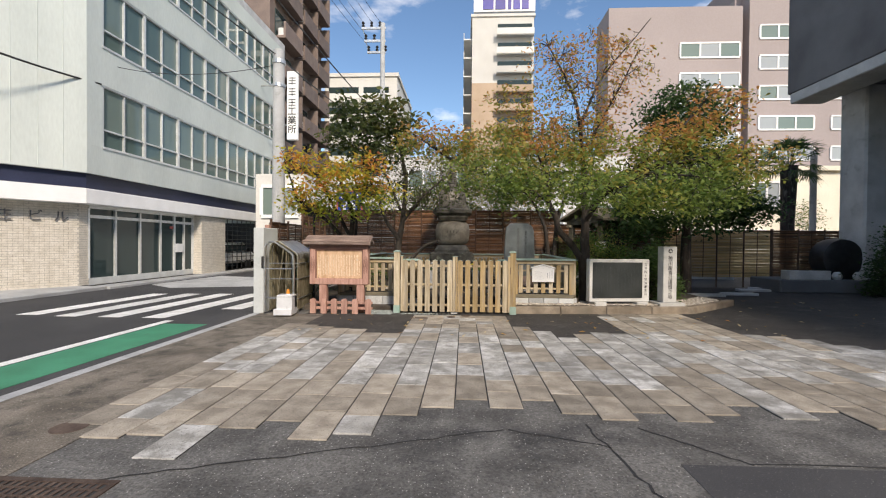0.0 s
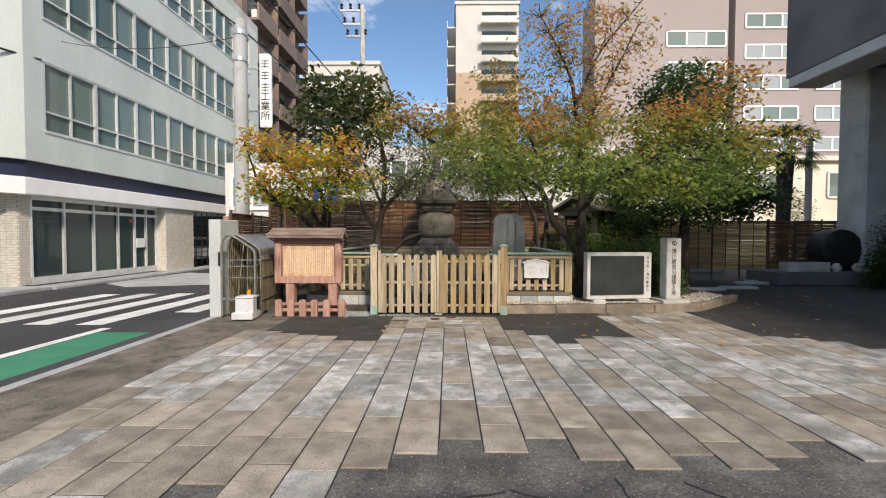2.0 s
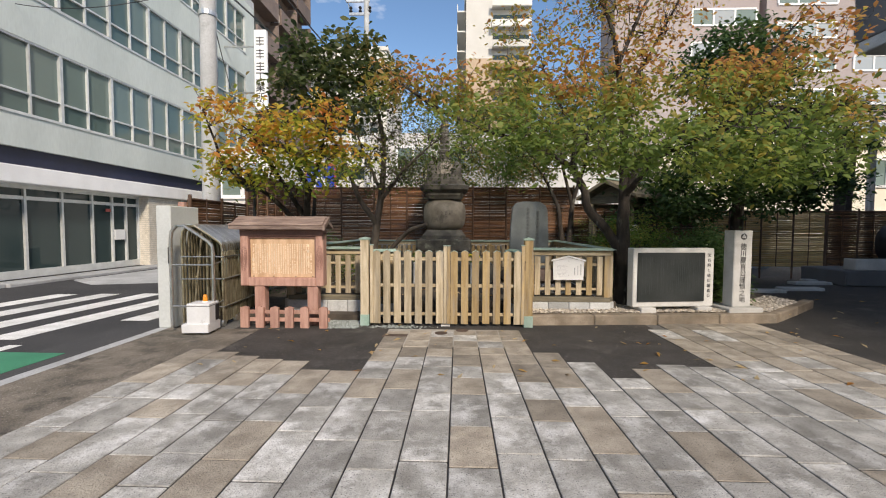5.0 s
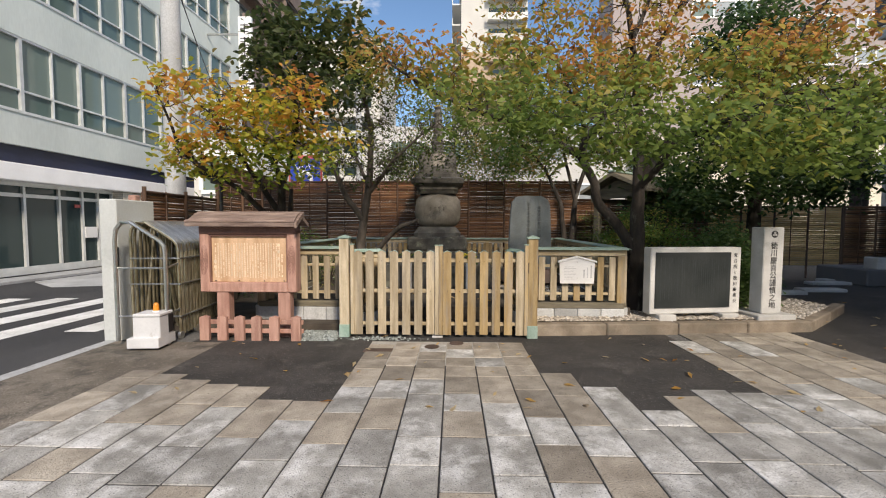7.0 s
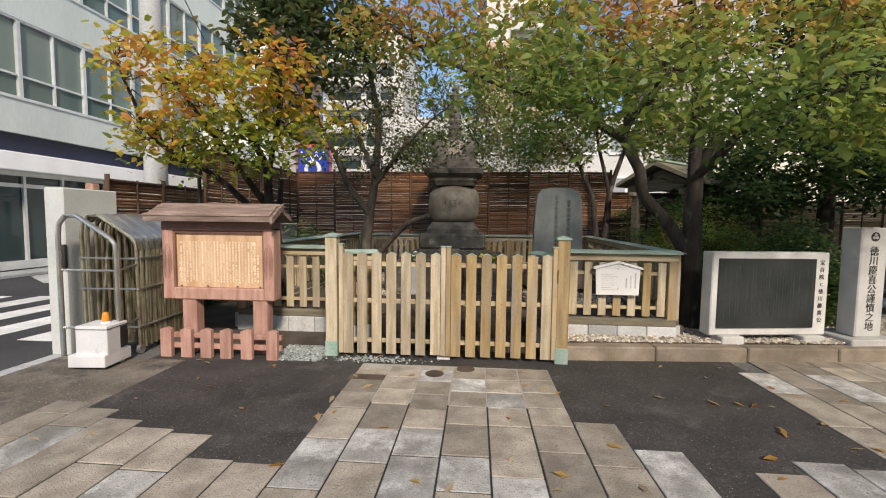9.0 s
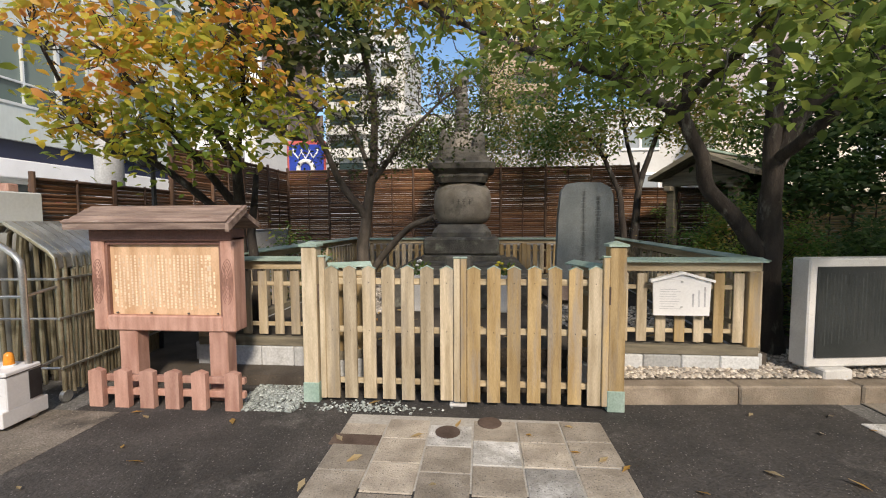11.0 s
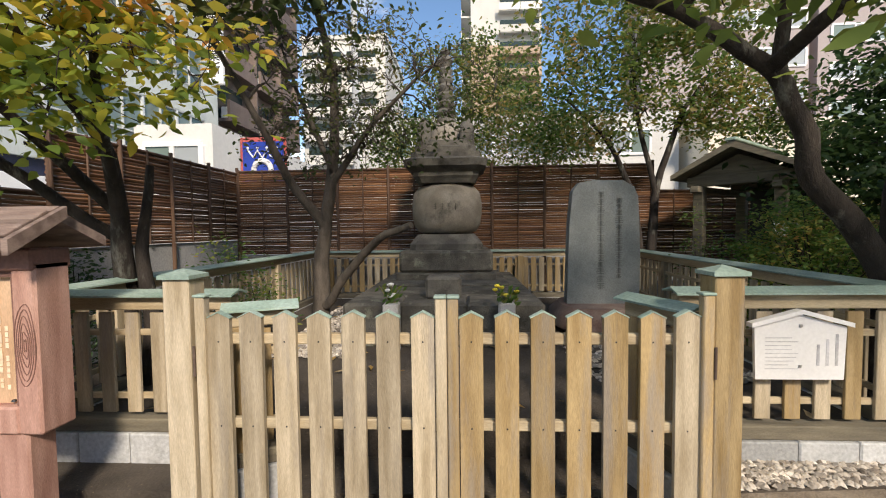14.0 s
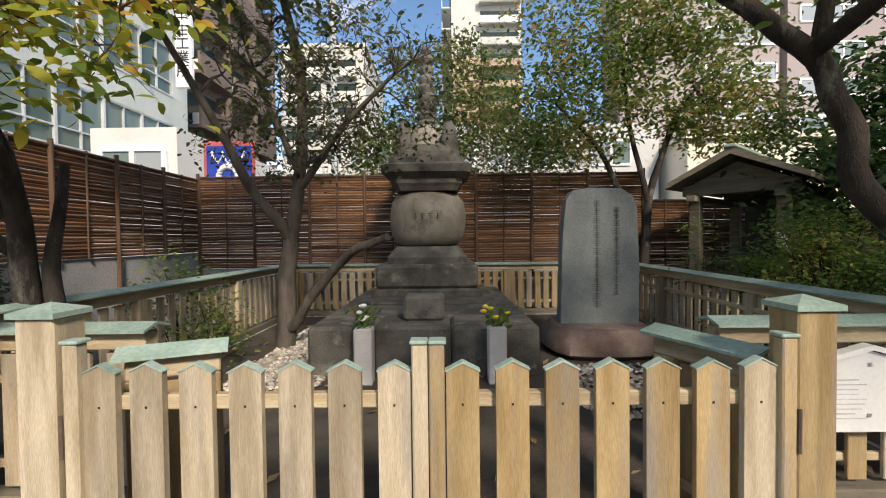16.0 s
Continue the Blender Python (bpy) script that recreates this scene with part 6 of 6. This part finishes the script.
def shrub(name, label, at, radii, leaf, seed, n=120, per=40, size=0.05, spread=0.1):
    rng = np.random.default_rng(seed)
    t = thing(name, label, "shrub", at)
    q = rng.normal(0, 1, (n, 3))
    q /= np.linalg.norm(q, axis=1)[:, None]
    q[:, 2] = np.abs(q[:, 2])
    c = q * np.array(radii) * rng.uniform(0.72, 1.0, (n, 1)) + np.array([0, 0, 0.06])
    tw = Geo()
    for p in c[::3]:
        tw.tube([(0, 0, 0), (p[0] * .4, p[1] * .4, p[2] * .6), tuple(p)], [0.014, 0.008, 0.003], 5, False)
    part("stemwork", tw, BARK, t)
    part("foliage", crown_mesh(rng, c, spread, per, size, 0.0, 0.8), leaf, t)
    return t


shrub("clipped_shrub", "rounded clipped shrub with fine green and russet leaves", (3.75, 12.0, 0.1), (1.1, 0.8, 1.7), SHRUB, 21, 300, 60, 0.055, 0.1)
shrub("shrub", "dark glossy camellia shrub behind the plaque", (4.4, 10.7, 0.1), (0.85, 0.45, 1.3), CAMELLIA, 22, 170, 40, 0.075, 0.1)
shrub("shrub", "dark glossy shrub under the evergreen tree", (5.1, 11.7, 0.1), (0.6, 0.6, 1.4), CAMELLIA, 23, 170, 40, 0.075, 0.1)
shrub("shrub", "small loose green shrub by the grey wall", (-3.2, 12.6, 0.1), (0.65, 0.45, 1.25), SHRUB, 24, 70, 26, 0.06, 0.13)
shrub("shrub", "small loose green shrub by the grey wall", (-4.0, 11.2, 0.1), (0.35, 0.4, 1.2), EVERGREEN, 25, 60, 26, 0.06, 0.12)
shrub("shrub", "low leafy shrub against the side fence", (-2.45, 11.9, 0.28), (0.3, 0.3, 0.75), SHRUB, 26, 30, 18, 0.06, 0.1)
shrub("shrub", "yellow-green upright shrub by the shelter", (2.95, 12.9, 0.1), (0.3, 0.3, 1.7), MAPLE, 27, 50, 26, 0.05, 0.1)
shrub("shrub", "dark leafy shrub beside the hall column", (12.9, 13.2, 0.0), (0.7, 0.6, 2.1), EVERGREEN, 28, 150, 40, 0.1, 0.18)
shrub("shrub", "loose green shrub before the cream building", (18.5, 24, 0.0), (0.7, 0.7, 4.2), MAPLE, 29, 90, 30, 0.12, 0.25)

palm = thing("palm_tree", "fan palm with a dark shaggy trunk", "tree", (12.1, 16.6, 0.45))
part("trunk", Geo().tube([(0, 0, 0), (0.02, 0, 2), (0.05, 0, 4.05)], [0.2, 0.22, 0.27], 14), BARK, palm)
rng = random.Random(5)
for i in range(34):
    a, e = rng.uniform(0, 2 * math.pi), rng.uniform(-0.6, 1.3)
    L = rng.uniform(0.55, 0.8)
    tip = Vector((math.cos(a) * math.cos(e), math.sin(a) * math.cos(e), math.sin(e))) * L + Vector((0.05, 0, 4.1))
    fr = part("frond", Geo().tube([(0.05, 0, 4.0), tip.lerp(Vector((0.05, 0, 4.1)), .4) + Vector((0, 0, .05)), tip], 0.012, 5, False), EVERGREEN, palm)
    g = Geo()
    d0 = (tip - Vector((0.05, 0, 4.1))).normalized()
    s0 = d0.cross(Vector((0, 0, 1))).normalized()
    up = s0.cross(d0)
    for k in range(15):
        b = (k - 7) / 7 * 1.45
        dv = d0 * math.cos(b) + s0 * math.sin(b)
        l2 = rng.uniform(0.5, 0.68)
        c, q = tip + dv * l2 * .5 + up * .04, tip + dv * l2 - Vector((0, 0, rng.uniform(.05, .22)))
        sd = up.cross(dv).normalized() * 0.022
        g.add([tip, c + sd, q, c - sd], [(0, 1, 2, 3)])
    part("leaf_fan", g, EVERGREEN, fr)

# fallen leaves
rng = np.random.default_rng(31)
lc = [(rng.uniform(-2.9, 5.5), rng.uniform(6.8, 9.1), 0.006) for _ in range(80)] + [(rng.uniform(4.5, 9), rng.uniform(7.5, 12), 0.004) for _ in range(30)]
lc += [(rng.uniform(1.2, 5.5), rng.uniform(9.5, 9.9), 0.13) for _ in range(26)] + [(rng.uniform(-2.4, 2.2), rng.uniform(9.9, 14), 0.30) for _ in range(90)]
g = Geo()
for x, y, z in lc:
    m = pose(x, y, z + 0.006, rng.uniform(-20, 20), rng.uniform(-20, 20), rng.uniform(0, 360))
    s = rng.uniform(0.03, 0.06)
    g.add([m @ Vector(p) for p in ((-s, 0, 0), (-.2 * s, .42 * s, .15 * s), (s, 0, 0.1 * s), (-.2 * s, -.42 * s, .15 * s))], [(0, 1, 2), (0, 2, 3)])
solid("fallen_leaves", g, LITTER, "scattered yellow and brown fallen leaves", "leaves", "stuff")


# ---- granite paving ----
PITCH, X0 = 0.317, 0.245
paving = thing("paving", "worn granite slab paving in long staggered strips", "paving", kind="structure")
paving_far = Geo()
front = {-11: 3.3, -10: 3.08, -9: 3.15, -8: 2.81, -7: 3.32, -6: 3.48, -5: 3.16, -4: 3.27, -3: 3.67, -2: 3.86, -1: 4.08, 0: 3.89, 1: 4.1, 2: 3.8, 3: 3.69, 4: 3.87, 5: 3.7, 6: 3.86, 7: 4.1, 8: 3.81, 9: 4.0}
back = {-11: 7.7, -10: 7.6, -9: 7.45, -8: 7.35, -7: 7.3, -6: 7.02, -5: 7.0, -4: 8.8, -3: 8.8, -2: 8.8, -1: 8.85, 0: 8.85, 1: 8.85, 2: 7.75, 3: 7.4, 4: 6.9, 5: 7.2, 6: 7.35, 7: 7.3, 8: 9.0}
rng = random.Random(8)
count = 0
joint = Geo()
for k in range(-11, 28):
    xa, xb = X0 + PITCH * k, X0 + PITCH * (k + 1)
    y = front.get(k, 3.75 + 0.12 * math.sin(k * 2.3))
    end = back.get(k, 9.15 + 0.03 * k if k < 14 else 7.5 - 0.24 * (k - 14) + 0.1 * math.sin(k * 1.7))
    joint.box(xa, xb, y + 0.02, end - 0.02, -0.03, -0.001)
    while y < end - 0.12:
        L = min(rng.choice((0.36, 0.42, 0.48, 0.55, 0.62, 0.75)), end - y)
        if end - y - L < 0.2:
            L = end - y
        if y + L > 8.0 and -4 <= k < 2:
            L = min(L, 0.3)
        box = (xa + 0.006, xb - 0.006, y + 0.0058, y + L - 0.0058, -0.05, 0.006 + rng.uniform(-0.0025, 0.0025), 0.004)
        brown = 0.85 if y > 7.3 else 0.88 if y < 4.3 else 0.6 if (y > 6.3 or y < 4.6) else 0.22
        if k < 16:
            part("slab", Geo().box(*box), SLAB_B if rng.random() < brown else SLAB, paving)
            count += 1
        else:
            paving_far.box(*box)
        y += L
tagged(part("joint_sand", joint, CRACK, paving), "dark dirt-filled joints between the slabs")
far = part("slabs", paving_far, SLAB, paving)
tagged(far, kind="stuff")
